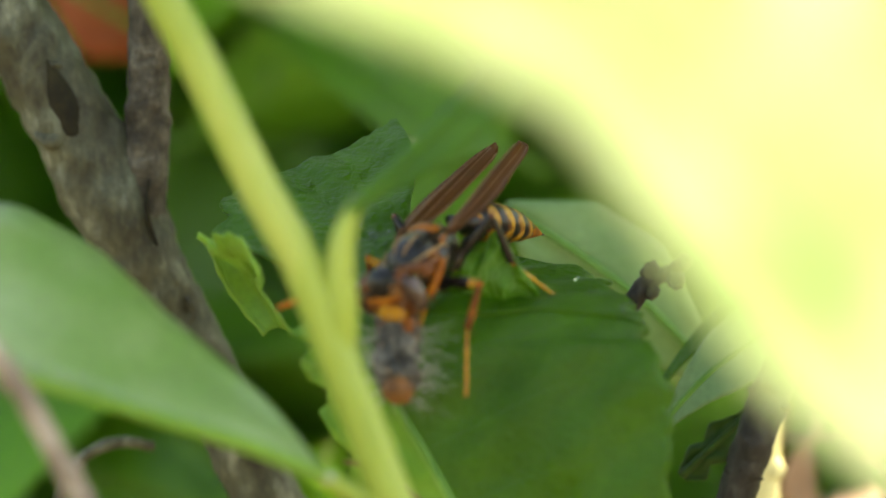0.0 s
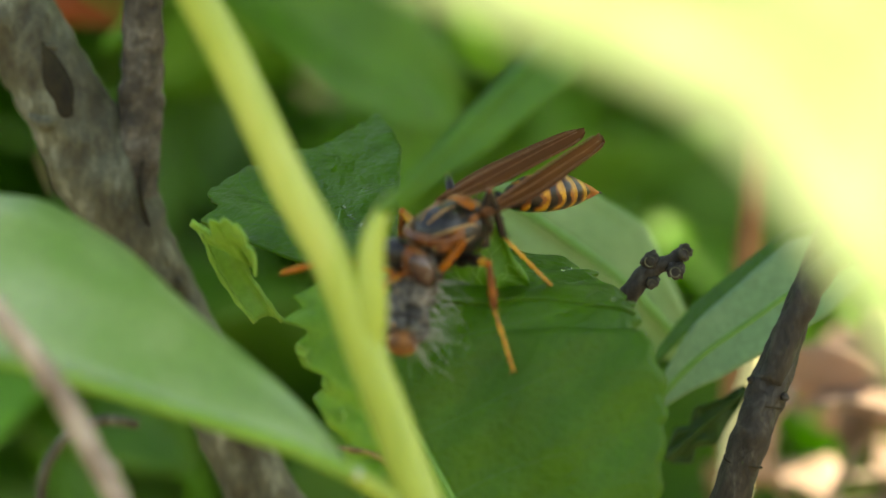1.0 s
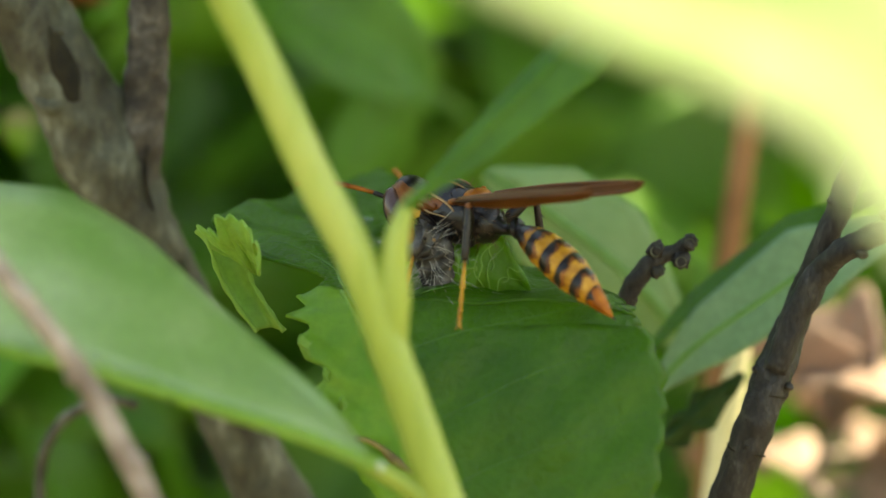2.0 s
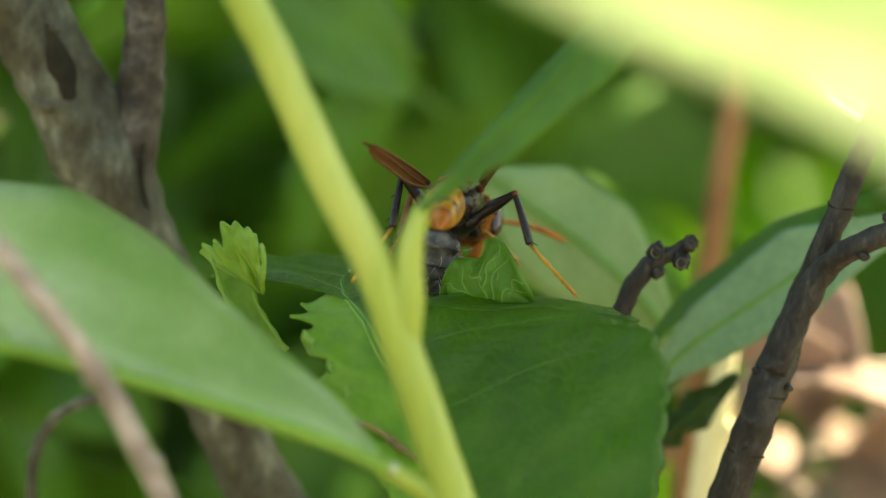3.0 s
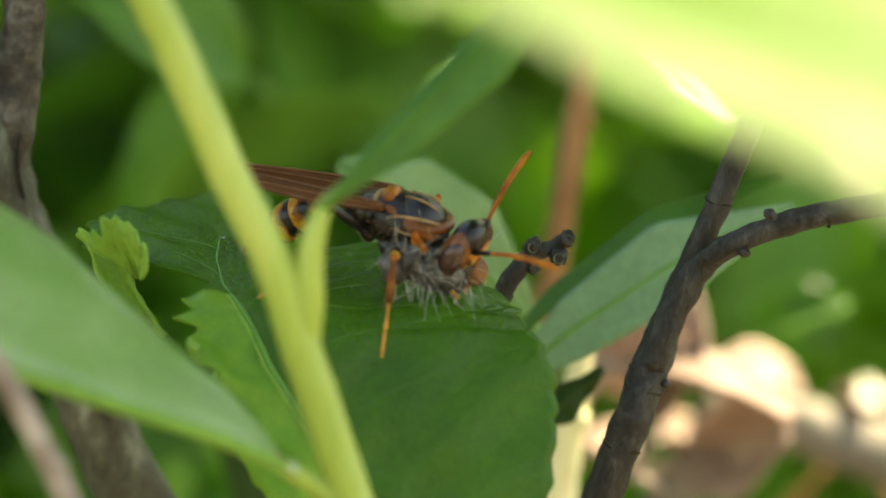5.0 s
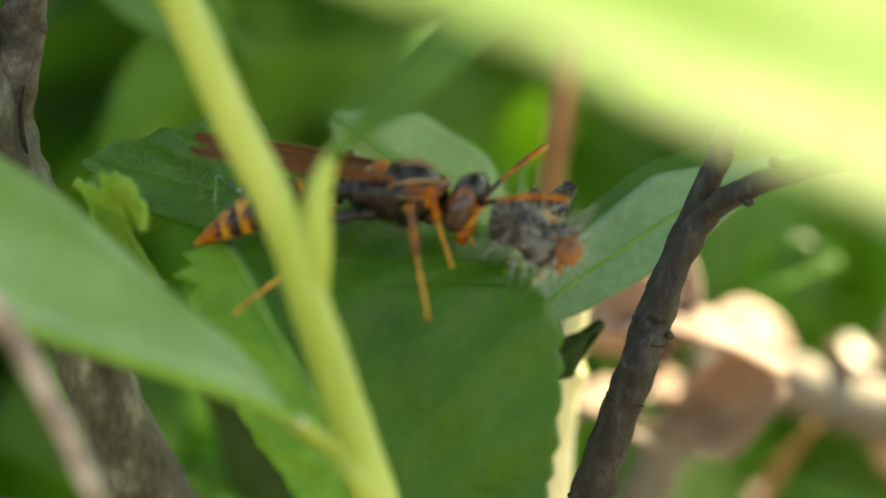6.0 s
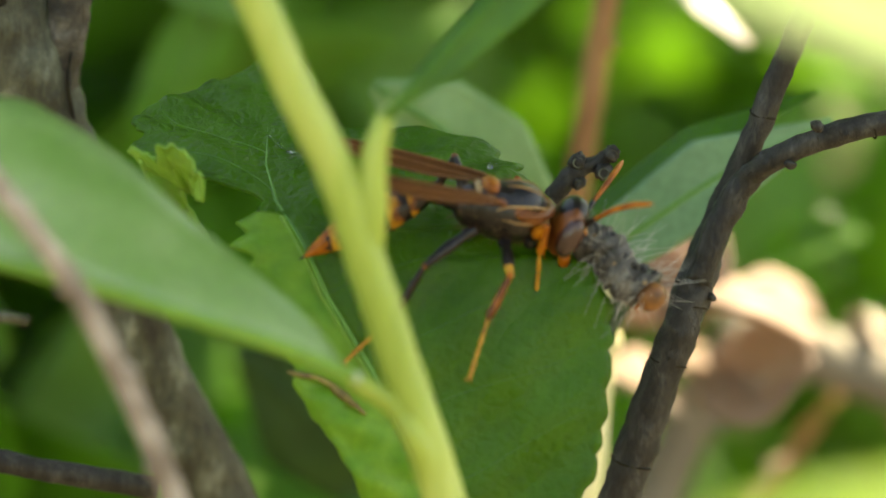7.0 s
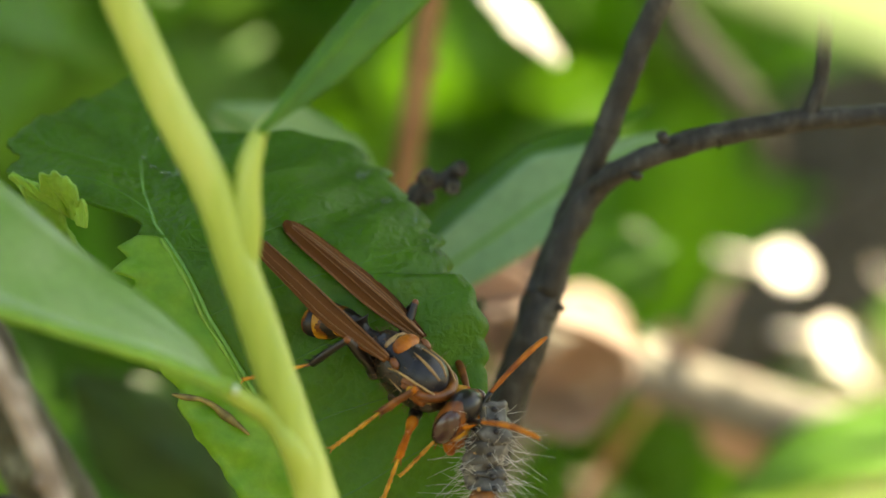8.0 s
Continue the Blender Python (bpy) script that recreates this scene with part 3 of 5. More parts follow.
def chewed_leaf():
    ob = holder("chewed_leaf", RIDGE)
    def skin(s0, s1, rows, cols, low, high, teeth):
        grid = []
        for k in range(rows + 1):
            s = s0 + (s1 - s0) * k / rows
            l, r = np.interp(s, *zip(*(RIB if low == "rib" or (low == "mixed" and s < 1.6) else LEFT))), np.interp(s, *zip(*(RIB if high == "rib" else RIGHT)))
            if high != "rib":
                r += np.interp(s, (-8, 0), (0.4, 0.95)) * (abs(math.sin(s * 1.15 + 0.5 * math.sin(s * 0.7))) - 0.45) * (1 + 0.4 * math.sin(s * 2.3))
            if low == "mixed" and s > 9:
                l -= 0.5 * (((s * 0.7) % 1) - 0.5)
            if high == "split" and s > 0:
                r = min(SPLIT, np.interp(s, (20, 25.5), (SPLIT, -6.6)))
            if low == "split":
                l = SPLIT
            row = [on_leaf(l + (r - l) * j / cols, s) for j in range(cols + 1)]
            if low == "left":
                for j, p in enumerate(row):
                    p += np.array((0.2, -0.5, 0.9)) * (1 - j / cols) * 0.9 * noise.noise(Vector((p[0] * 0.45, s * 0.6, 9)))
            elif high != "rib" and s < 12:
                row[-1] += np.array((0, 0.1, -0.22))
            grid.append(row)
        return sheet(grid, 0.28)

    part("blade", skin(-29, 25.4, 200, 30, "mixed", "split", True), LEAF, ob)
    flap = part("flap", skin(-0.6, 14.5, 90, 20, "split", "right", True), LEAF, ob, "loose torn flap of the leaf")
    for x, s, r in ((9.3, 9.0, 0.42), (9.0, 8.4, 0.2), (10.7, 5.7, 0.42), (10.3, 6.1, 0.25), (12.5, 3.3, 0.25), (13.2, 0.6, 0.22)):
        part("dew_drop", ball(over_leaf(x, s, 0.22), (r, r, r * 0.55), seg=10, rings=6), DEW, flap)
    for x, s, r in ((-7.3, 14.0, 0.35), (-7.0, 9.0, 0.45), (-8.3, 10.3, 0.35), (-7.6, 9.5, 0.2), (-6.2, 9.8, 0.2), (-9.0, 11.5, 0.2)):
        part("dew_drop", ball(over_leaf(x, s, 0.22), (r, r, r * 0.55), seg=10, rings=6), DEW, ob)
    part("dried_curl", tube([(*(on_leaf(x, s) + np.array((0, -0.25, lift))), r) for x, s, lift, r in ((-9.0, -12.2, 0.5, 0.1), (-8.0, -12.4, 0.4, 0.28), (-6.6, -12.6, 0.35, 0.2), (-5.4, -13.2, 0.3, 0.25), (-4.2, -14.2, 0.3, 0.38), (-2.6, -15.6, 0.3, 0.1))], 8, 6, 0.4), STRAW_BROWN, ob, "dried brown curl at a tear")
    part("torn_strip", skin(-29, 1.6, 90, 8, "left", "rib", False), LEAF_TORN, ob, "pale torn strip beside the midrib")
    part("midrib", tube([(*over_leaf(np.interp(s, *zip(*RIB)), s, 0.06), 0.34 - 0.0055 * (s + 30)) for s in np.linspace(-28.5, 24.5, 60)], 8, 2), VEIN, ob)
    for side in (-1, 1):
        for s0 in (-22, -16.5, -11, -6, -1, 4, 9, 14, 19):
            x0 = np.interp(s0, *zip(*RIB))
            pts = []
            for q in np.linspace(0, 1, 20):
                s = s0 + 7.5 * q - 1.0 * q * q + 0.4 * math.sin(s0 * 3 + 5 * q)
                edge = np.interp(s, *zip(*(RIGHT if side > 0 else LEFT)))
                x = x0 + (edge - x0) * q * 0.93
                pts.append((*over_leaf(x, s, 0.13), 0.06 - 0.035 * q))
            if abs(pts[-1][0] - pts[0][0]) > 3:
                if side > 0 and s0 > -4:
                    pts = [q for q in pts if q[0] > SPLIT + 0.3]
                if len(pts) < 3 or (side > 0 and s0 > 8) or (side < 0 and s0 < 2):
                    continue
                part("vein", tube(pts, 6, 2), VEIN_SOFT, flap if side > 0 and s0 > -4 else ob)
    # the crumpled tip: a bulging lobe with a net of pale veins on its skin
    def crumple(u, v):
        tall = 6.6 * math.sqrt(1 - 0.9 * abs(2 * u - 1) ** 3.2) * (1 + 0.15 * math.sin(11 * u + 1.2) + 0.03 * math.sin(27 * u))
        x = 2.5 + (u - 0.5) * 6.6 * (0.82 + 0.34 * math.sin(math.pi * (0.15 + 0.7 * v)))
        deep = 3.1 - 1.5 * math.sin(math.pi * (0.1 + 0.8 * v)) * math.sin(math.pi * u) + 0.55 * math.sin(8.5 * u + 3.6 * v) * v + 0.5 * noise.noise(Vector((u * 5, v * 4, 2)))
        return np.array((x + 0.25 * math.sin(6 * v + 3 * u), deep, -0.9 + tall * v * (1 - 0.1 * v)))

    tip = sheet([[crumple(u, v) for v in np.linspace(0, 1, 18)] for u in np.linspace(0, 1, 44)], 0.22)
    for a, b, w0, w1 in ((0.45, 0.2, 0.05, 0.9), (0.5, 0.46, 0.05, 0.95), (0.52, 0.72, 0.05, 0.92), (0.57, 0.93, 0.05, 0.7), (0.34, 0.06, 0.35, 0.6), (0.48, 0.62, 0.4, 0.85), (0.63, 0.6, 0.45, 0.95), (0.47, 0.3, 0.5, 0.85), (0.75, 0.88, 0.35, 0.85)):
        tube([(*(crumple(a + (b - a) * q + 0.03 * math.sin(9 * q), w0 + (w1 - w0) * q) + np.array((0, -0.16, 0.03))), 0.08 - 0.05 * q) for q in np.linspace(0, 1, 8)], 5, 2, bm=tip, mat=1)
    curl = part("curled_tip", tip, [LEAF_TIP, LEAF_EDGE], flap, "crinkled tip of the leaf, curled up")
    part("torn_edge", tube([(-2.6, 1.7, -1.1, 0.08), (-1.4, 1.2, -0.6, 0.22), (-0.2, 1.1, -0.75, 0.3), (1.0, 1.3, -0.45, 0.2), (2.2, 1.7, -0.5, 0.06)], 8, 6, 0.5, flat=0.6), TORN_WHITE, flap, "whitish torn edge")
    # the chewed margin: a pale crumpled fan that rises from the blade's corner
    fan, foot_of_fan = [], np.array((-15.9, 4.6, 0.1))
    for u in np.linspace(0, 1, 60):
        a = radians(150 - 72 * u)
        far = np.interp(u, (0, 0.1, 0.16, 0.3, 0.36, 0.48, 0.58, 0.64, 0.76, 0.8, 0.9, 1), (5.9, 6.3, 5.5, 5.9, 5.2, 6.9, 6.7, 5.6, 5.4, 4.4, 4.6, 2.6)) * (1 + 0.035 * math.sin(31 * u) + 0.03 * math.sin(67 * u + 1))
        row = []
        for v in np.linspace(0.05, 1, 18):
            fold = 0.9 * v * noise.noise(Vector((u * 3.4, v * 1.8, 3))) + 0.14 * noise.noise(Vector((u * 9, v * 6, 5)))
            row.append(foot_of_fan + np.array((math.cos(a) * far * v + 0.5 * fold, (1.5 - 5.5 * u) * v - 0.5 * math.sin(math.pi * v) + 1.6 * fold - 2.2 * max(0, v - 0.8) * abs(math.sin(5 * u)), math.sin(a) * far * v * (1 - 0.05 * v) + 0.2 * (1.1 + 2.5 * u) * v + 0.4 * fold)))
        fan.append(row)
    part("chewed_margin", sheet(fan, 0.25), LEAF_EDGE, ob, "pale curled chewed margin")
    edge_a, edge_b = spline([(-20.1, 5.6, 3.1), (-19.3, 4.8, 0.7), (-18.0, 3.8, -1.7), (-16.0, 2.7, -4.0)], 8), spline([(-17.2, 5.3, 1.7), (-16.5, 4.7, -0.3), (-15.4, 3.9, -2.2), (-13.8, 2.9, -4.1)], 8)
    ribbon = part("torn_ribbon", sheet([[np.array(a) + (np.array(b) - np.array(a)) * v + np.array((0.05 * math.sin(k * 0.5), 0.9 * math.sin(math.pi * v) + 0.15 * math.sin(k * 0.4 + 3 * v), 0.08 * math.sin(k * 0.6 + 5 * v))) for v in np.linspace(0, 1, 8)] for k, (a, b) in enumerate(zip(edge_a, edge_b))], 0.25), LEAF_EDGE, ob, "green ribbon torn from the margin")
    for edge in (edge_a, edge_b):
        part("rim", tube([(p[0] + 0.05 * math.sin(k * 0.5), p[1] - 0.1, p[2], 0.22 + 0.06 * math.sin(k * 1.1)) for k, p in enumerate(edge)], 8, 1), LEAF_EDGE, ribbon, "pale curled rim")
    part("torn_edge", tube([(*over_leaf(np.interp(q, *zip(*RIB)) - 0.5, q, 0.14), 0.15 + 0.06 * math.sin(q * 2.1)) for q in np.linspace(-25, 1.2, 50)], 8, 1), LEAF_EDGE, ob, "pale torn edge beside the midrib")
    for x0, s0, tall, wide, lean in ((-11.6, -4.8, 1.5, 1.6, -0.8), (-10.0, -7.2, 1.3, 1.4, -0.6), (-8.8, -9.8, 1.2, 1.5, -0.5)):
        p, patch = on_leaf(x0 + 0.6, s0), []
        for u in np.linspace(0, 1, 8):
            w = wide * (0.9 + 0.25 * math.sin(u * 7 + x0)) * (1 - 0.5 * u * u)
            patch.append([p + np.array((lean * tall * u, w * (v - 0.5) * 0.8, 0.75 * tall * u - 0.2 + w * (v - 0.5) * 0.6 + 0.2 * math.sin(v * 9 + x0))) for v in np.linspace(0, 1, 7)])
        part("torn_lobe", sheet(patch, 0.25), LEAF_EDGE, ob, "pale torn lobe")
    return tagged(ob, "broad toothed green leaf with a chewed pale edge, carrying the wasp", "leaf"), flap, curl


LEAF_THING, FLAP, CURL = chewed_leaf()


# ---- the wasp ----
# for each pair of legs: hip, resting foot, the way in which the knee points, and the lengths of thigh and lower leg
LEGS = {
    "front": ((2.2, 1.0, -1.4), (4.9, 0.9, -2.9), (0.3, 0.8, 0.6), 2.6, 5.6),
    "mid": ((0.4, 1.2, -1.6), (1.0, 6.3, -5.6), (0.2, 1.0, 0.1), 3.5, 7.4),
    "hind": ((-1.8, 1.1, -1.4), (-6.0, 6.3, -5.8), (-0.3, 0.4, 1.0), 4.2, 8.4),
}


def wasp():
    ob = holder("paper_wasp")
    part("thorax", ball((0, 0, 0), (3.3, 2.0, 2.05), seg=28, rings=18, bump=0.04), BLACK, ob)
    part("rear_thorax", ball((-2.1, 0, -0.1), (1.5, 1.55, 1.5), seg=20, rings=12, bump=0.05), BLACK, ob)
    part("scutum", ball((0.85, 0, 0.82), (1.85, 1.72, 1.45), seg=24, rings=14), SHIELD, ob, "blue-black shield with two tan stripes")
    part("collar", tube([(0.6, -2.0, 0.6, 0.2), (2.3, -1.55, 0.9, 0.36), (3.0, 0, 1.0, 0.4), (2.3, 1.55, 0.9, 0.36), (0.6, 2.0, 0.6, 0.2)], 12, 6), RED_BROWN, ob, "red-brown collar")
    for y in (-1, 1):
        part("stripe", tube([(2.2, y * 0.35, 1.82, 0.06), (1.3, y * 0.55, 2.16, 0.11), (0.2, y * 0.5, 2.15, 0.08), (-0.4, y * 0.4, 2.0, 0.04)], 8, 5), TAN, ob)
        part("side_plate", ball((1.1, 1.5 * y, 0.6), (1.6, 0.5, 0.6), (18 * y, 8, 6 * y), 18, 12), RED_BROWN, ob, "red-brown side plate")
        part("plate_edge", tube([(2.7, 1.15 * y, 1.3, 0.07), (1.4, 1.68 * y, 1.36, 0.09), (-0.2, 1.85 * y, 1.05, 0.08), (-0.9, 1.8 * y, 0.6, 0.06)], 8, 5), TAN, ob, "tan edge line")
        part("plate_edge", tube([(2.9, 1.25 * y, 0.55, 0.06), (1.4, 2.0 * y, 0.2, 0.08), (-0.4, 1.95 * y, 0.1, 0.04)], 8, 5), TAN, ob, "tan edge line")
        part("wing_cap", ball((-0.75, 1.72 * y, 1.25), (0.48, 0.3, 0.24), (0, 12, 8 * y), seg=14, rings=10), RED_BROWN, ob)
    part("scutellum", ball((-1.35, 0, 1.6), (0.7, 1.25, 0.5), seg=16), ORANGE, ob)
    part("rear_band", ball((-2.15, 0, 1.15), (0.35, 1.15, 0.45), seg=16), TAN, ob)
    fuzz, rnd = bmesh.new(), random.Random(31)
    for c, size, count in (((0, 0, 0), (3.2, 1.98, 2.0), 330), ((-2.1, 0, -0.1), (1.5, 1.55, 1.5), 90)):
        for _ in range(count):
            d = Vector((rnd.gauss(0, 1), rnd.gauss(0, 1), rnd.gauss(0, 1))).normalized()
            p = Vector(c) + Vector((d.x * size[0], d.y * size[1], d.z * size[2]))
            tip = p + (d + Vector((rnd.gauss(-0.3, 0.3), rnd.gauss(0, 0.3), rnd.gauss(0, 0.3)))) * rnd.uniform(0.25, 0.6)
            tube([(*p, 0.022), (*tip, 0.006)], 3, 1, bm=fuzz)
    part("fuzz", fuzz, HAIR_BROWN, ob, "short brown body hair")
    part("petiole", tube([(-3.0, 0, -0.1, 0.9), (-4.0, 0, -0.25, 0.42), (-4.7, 0, -0.15, 0.45), (-5.2, 0, 0, 0.8)], 12, 5), BLACK, ob)
    antennae = []
    head = part("head", ball((0.95, 0, -0.05), (1.0, 2.2, 1.85), seg=24, rings=16, bump=0.04), RED_BROWN, ob, at=(3.4, 0, 0.3))
    part("crown", ball((1.0, 0, 0.75), (1.0, 1.35, 1.2), seg=16, bump=0.03), BLACK, head, "dark crown")
    part("brow", tube([(1.85, -1.1, 0.55, 0.16), (1.98, -0.5, 0.4, 0.2), (2.02, 0, 0.3, 0.2), (1.98, 0.5, 0.4, 0.2), (1.85, 1.1, 0.55, 0.16)], 8, 5), ORANGE, head)
    part("face", ball((1.5, 0, -0.75), (0.62, 1.05, 0.95), seg=16), OCHRE, head)
    for y in (-1, 1):
        part("eye", ball((1.1, 1.7 * y, 0.1), (0.74, 0.56, 1.3), (10 * y, 0, 0), 18, 12), EYE, head)
        part("mandible", tube([(1.6, 0.8 * y, -1.45, 0.42), (1.9, 0.6 * y, -2.05, 0.36), (1.85, 0.12 * y, -2.5, 0.12)], 8, 4), ORANGE, head)
        bm = tube([(0, 0, 0, 0.2), (0.4, 0.35 * y, 0.5, 0.16), (0.95, 0.9 * y, 1.1, 0.17)], 10, 4)
        tube([(0.95, 0.9 * y, 1.1, 0.13), (1.95, 1.7 * y, 1.9, 0.17), (2.95, 2.5 * y, 2.5, 0.19), (3.95, 3.3 * y, 2.9, 0.17), (4.45, 3.7 * y, 3.0, 0.08)], 10, 8, 0.05, bm=bm, freq=3, mat=1)
        antennae.append((y, part("antenna", bm, [BLACK, ORANGE], head, "antenna with a dark base and an orange whip", at=(1.75, 0.5 * y, 0.4))))
    abd = part("abdomen", ball((-0.6, 0, 0), (0.8, 0.85, 0.8), seg=16), BLACK, ob, at=(-5.0, 0, 0))
    edges = [(-0.4, 0.7), (-2.0, 1.65), (-3.8, 2.05), (-5.5, 2.08), (-7.0, 1.8), (-8.5, 1.25), (-10.9, 0.05)]
    for k, ((x0, r0), (x1, r1)) in enumerate(zip(edges, edges[1:])):
        bm, rings, n = bmesh.new(), [], 40
        for j in range(15):
            q = j / 14
            r = (r0 + (r1 - r0) * q) + (0.16 if k < 5 else 0.1) * math.sin(math.pi * q) + (0.07 if q > 0.86 and k < 5 else 0)
            x = x0 + (x1 - x0) * q
            rings.append([bm.verts.new((x, r * math.cos(a), r * 0.95 * math.sin(a) - 0.02 * x * x)) for a in np.linspace(0, 2 * math.pi, n + 1)[:-1]])
        for j, (a, b) in enumerate(zip(rings, rings[1:])):
            q = (j + 0.5) / 14
            for i in range(n):
                f = bm.faces.new((a[i], a[(i + 1) % n], b[(i + 1) % n], b[i]))
                w = 2 * math.pi * i / n
                edge = (0.6 if k == 0 else 0.08 if k == 5 else 0.36) + 0.10 * math.cos(2 * w) + 0.09 * math.cos(6 * w + k) + (0.16 if abs(math.sin(w) - 1) < 0.06 and k < 5 else 0)
                if q < edge:
                    f.material_index = 1
                elif k < 5 and q < edge + 0.2 + 0.12 * math.cos(4 * w + 1):
                    f.material_index = 2
        bm.faces.new(rings[0]), bm.faces.new(rings[-1])
        part("segment", bm, [OCHRE if k < 5 else ORANGE, BLACK, RED_BROWN], abd, "ochre segment with a wavy black band")
    part("sting_tip", ball((-10.9, 0, -2.38), (0.35, 0.12, 0.12), (0, -22, 0), 8, 6), BLACK, abd)
    wings = []
    for y in (-1, 1):
        half = lambda u: (0.35 + 1.6 * math.sin(min(1, u * 1.02 + 0.06) * math.pi * 0.80)) * math.sqrt(max(0.06, 1 - (max(0, u - 0.88) / 0.124) ** 2)) * (1 + 0.12 * math.sin(7 * u))
        lay = lambda u, v: (-12.9 * u, y * (0.1 + half(u) * v), -0.75 * abs(v - 0.12) * half(u) + 0.12 * math.sin(v * 9) - 0.6 * u * u)
        wing = part("wing", sheet([[lay(u, v) for v in np.linspace(-0.35, 0.8, 12)] for u in np.linspace(0, 1, 30)], 0.07), WING, ob, "folded amber-brown wing", at=(-1.2, 1.75 * y, 1.35))
        wings.append((y, wing))
        for v0, v1, r in ((-0.33, -0.3, 0.12), (-0.1, 0.05, 0.07), (0.12, 0.12, 0.08), (0.3, 0.42, 0.06), (0.5, 0.7, 0.06)):
            part("vein", tube([(*(np.array(lay(u, v0 + (v1 - v0) * u)) + (0, 0, 0.05)), r * (1 - 0.5 * u)) for u in np.linspace(0.01, 0.95, 9)], 6, 2), WING_VEIN, wing)
    legs = {}
    for y in (-1, 1):
        for name, (hip, _, _, thigh, shin) in LEGS.items():
            tib = shin * 0.42
            sag = shin * {"hind": 0.12, "mid": 0.09}.get(name, 0.05)
            ankle = lambda x: -sag * (x / tib if x < tib else (shin - x) / (shin - tib))
            skin = {"hind": BLACK, "mid": [BLACK, OCHRE]}.get(name, [BLACK, ORANGE])
            bm = tube([(-0.1, 0, 0, 0.5), (thigh * 0.12, 0.05, 0, 0.46), (thigh * 0.25, 0.08, 0, 0.34), (thigh * 0.55, 0.1, 0, 0.43), (thigh * 0.85, 0.04, 0, 0.3), (thigh, 0, 0, 0.24)], 12, 4)
            if name != "hind":
                for f in bm.faces:
                    f.material_index = int(f.calc_center_median().x > thigh * (0.5 if name == "front" else 0.8))
            leg = part("leg", bm, skin, ob, "black thigh with amber shin and foot", at=(hip[0], hip[1] * y, hip[2]))
            part("knee", ball((thigh, 0, 0), (0.27, 0.25, 0.25), seg=12, rings=8), RED_BROWN if name == "hind" else ORANGE, leg)
            bm = tube([(x, y0 + ankle(x), 0, r) for x, y0, r in ((0, 0, 0.2), (tib * 0.3, 0.05, 0.25), (tib * 0.75, 0.05, 0.29), (tib * 0.97, 0, 0.26), (tib, 0, 0.14))], 10, 4)
            for k, q in enumerate((0.35, 0.6, 0.8, 0.97, 0.97)):
                tube([(tib * q, 0.12 + ankle(tib * q), 0.1 * (-1) ** k, 0.07), (tib * q + 0.5, 0.32 + ankle(tib * q), 0.34 * (-1) ** k, 0.02)], 5, 2, bm=bm)
            below = [part("shin", bm, {"hind": BLACK, "mid": RED_BROWN}.get(name, ORANGE), leg, at=(thigh, 0, 0))]
            bm, x = bmesh.new(), tib
            for k, share in enumerate((0.42, 0.2, 0.15, 0.1, 0.13)):
                x1 = x + (shin - tib) * share
                tube([(x - 0.02, ankle(x), 0, 0.1), (x + (x1 - x) * 0.7, ankle(x + (x1 - x) * 0.7), 0, 0.15), (x1, ankle(x1), 0, 0.19 if k < 4 else 0.12)], 8, 3, bm=bm)
                x = x1
            for z in (-1, 1):
                tube([(shin - 0.05, -0.06, 0.06 * z, 0.07), (shin + 0.18, -0.02, 0.2 * z, 0.05), (shin + 0.22, -0.16, 0.28 * z, 0.015)], 5, 3, bm=bm)
            below.append(part("foot", bm, OCHRE, leg, at=(thigh, 0, 0)))
            legs[name, y] = leg, below
    return tagged(ob, "paper wasp, orange-brown with black and yellow banded abdomen", "wasp"), head, abd, wings, antennae, legs


WASP_SIZE = 1.2
WASP, HEAD, ABDOMEN, WINGS, ANTENNAE, WASP_LEGS = wasp()
WASP.scale = (WASP_SIZE,) * 3
HEAD.scale = (1.12, 1.12, 1.12)
ABDOMEN.scale = (0.88, 0.65, 0.65)


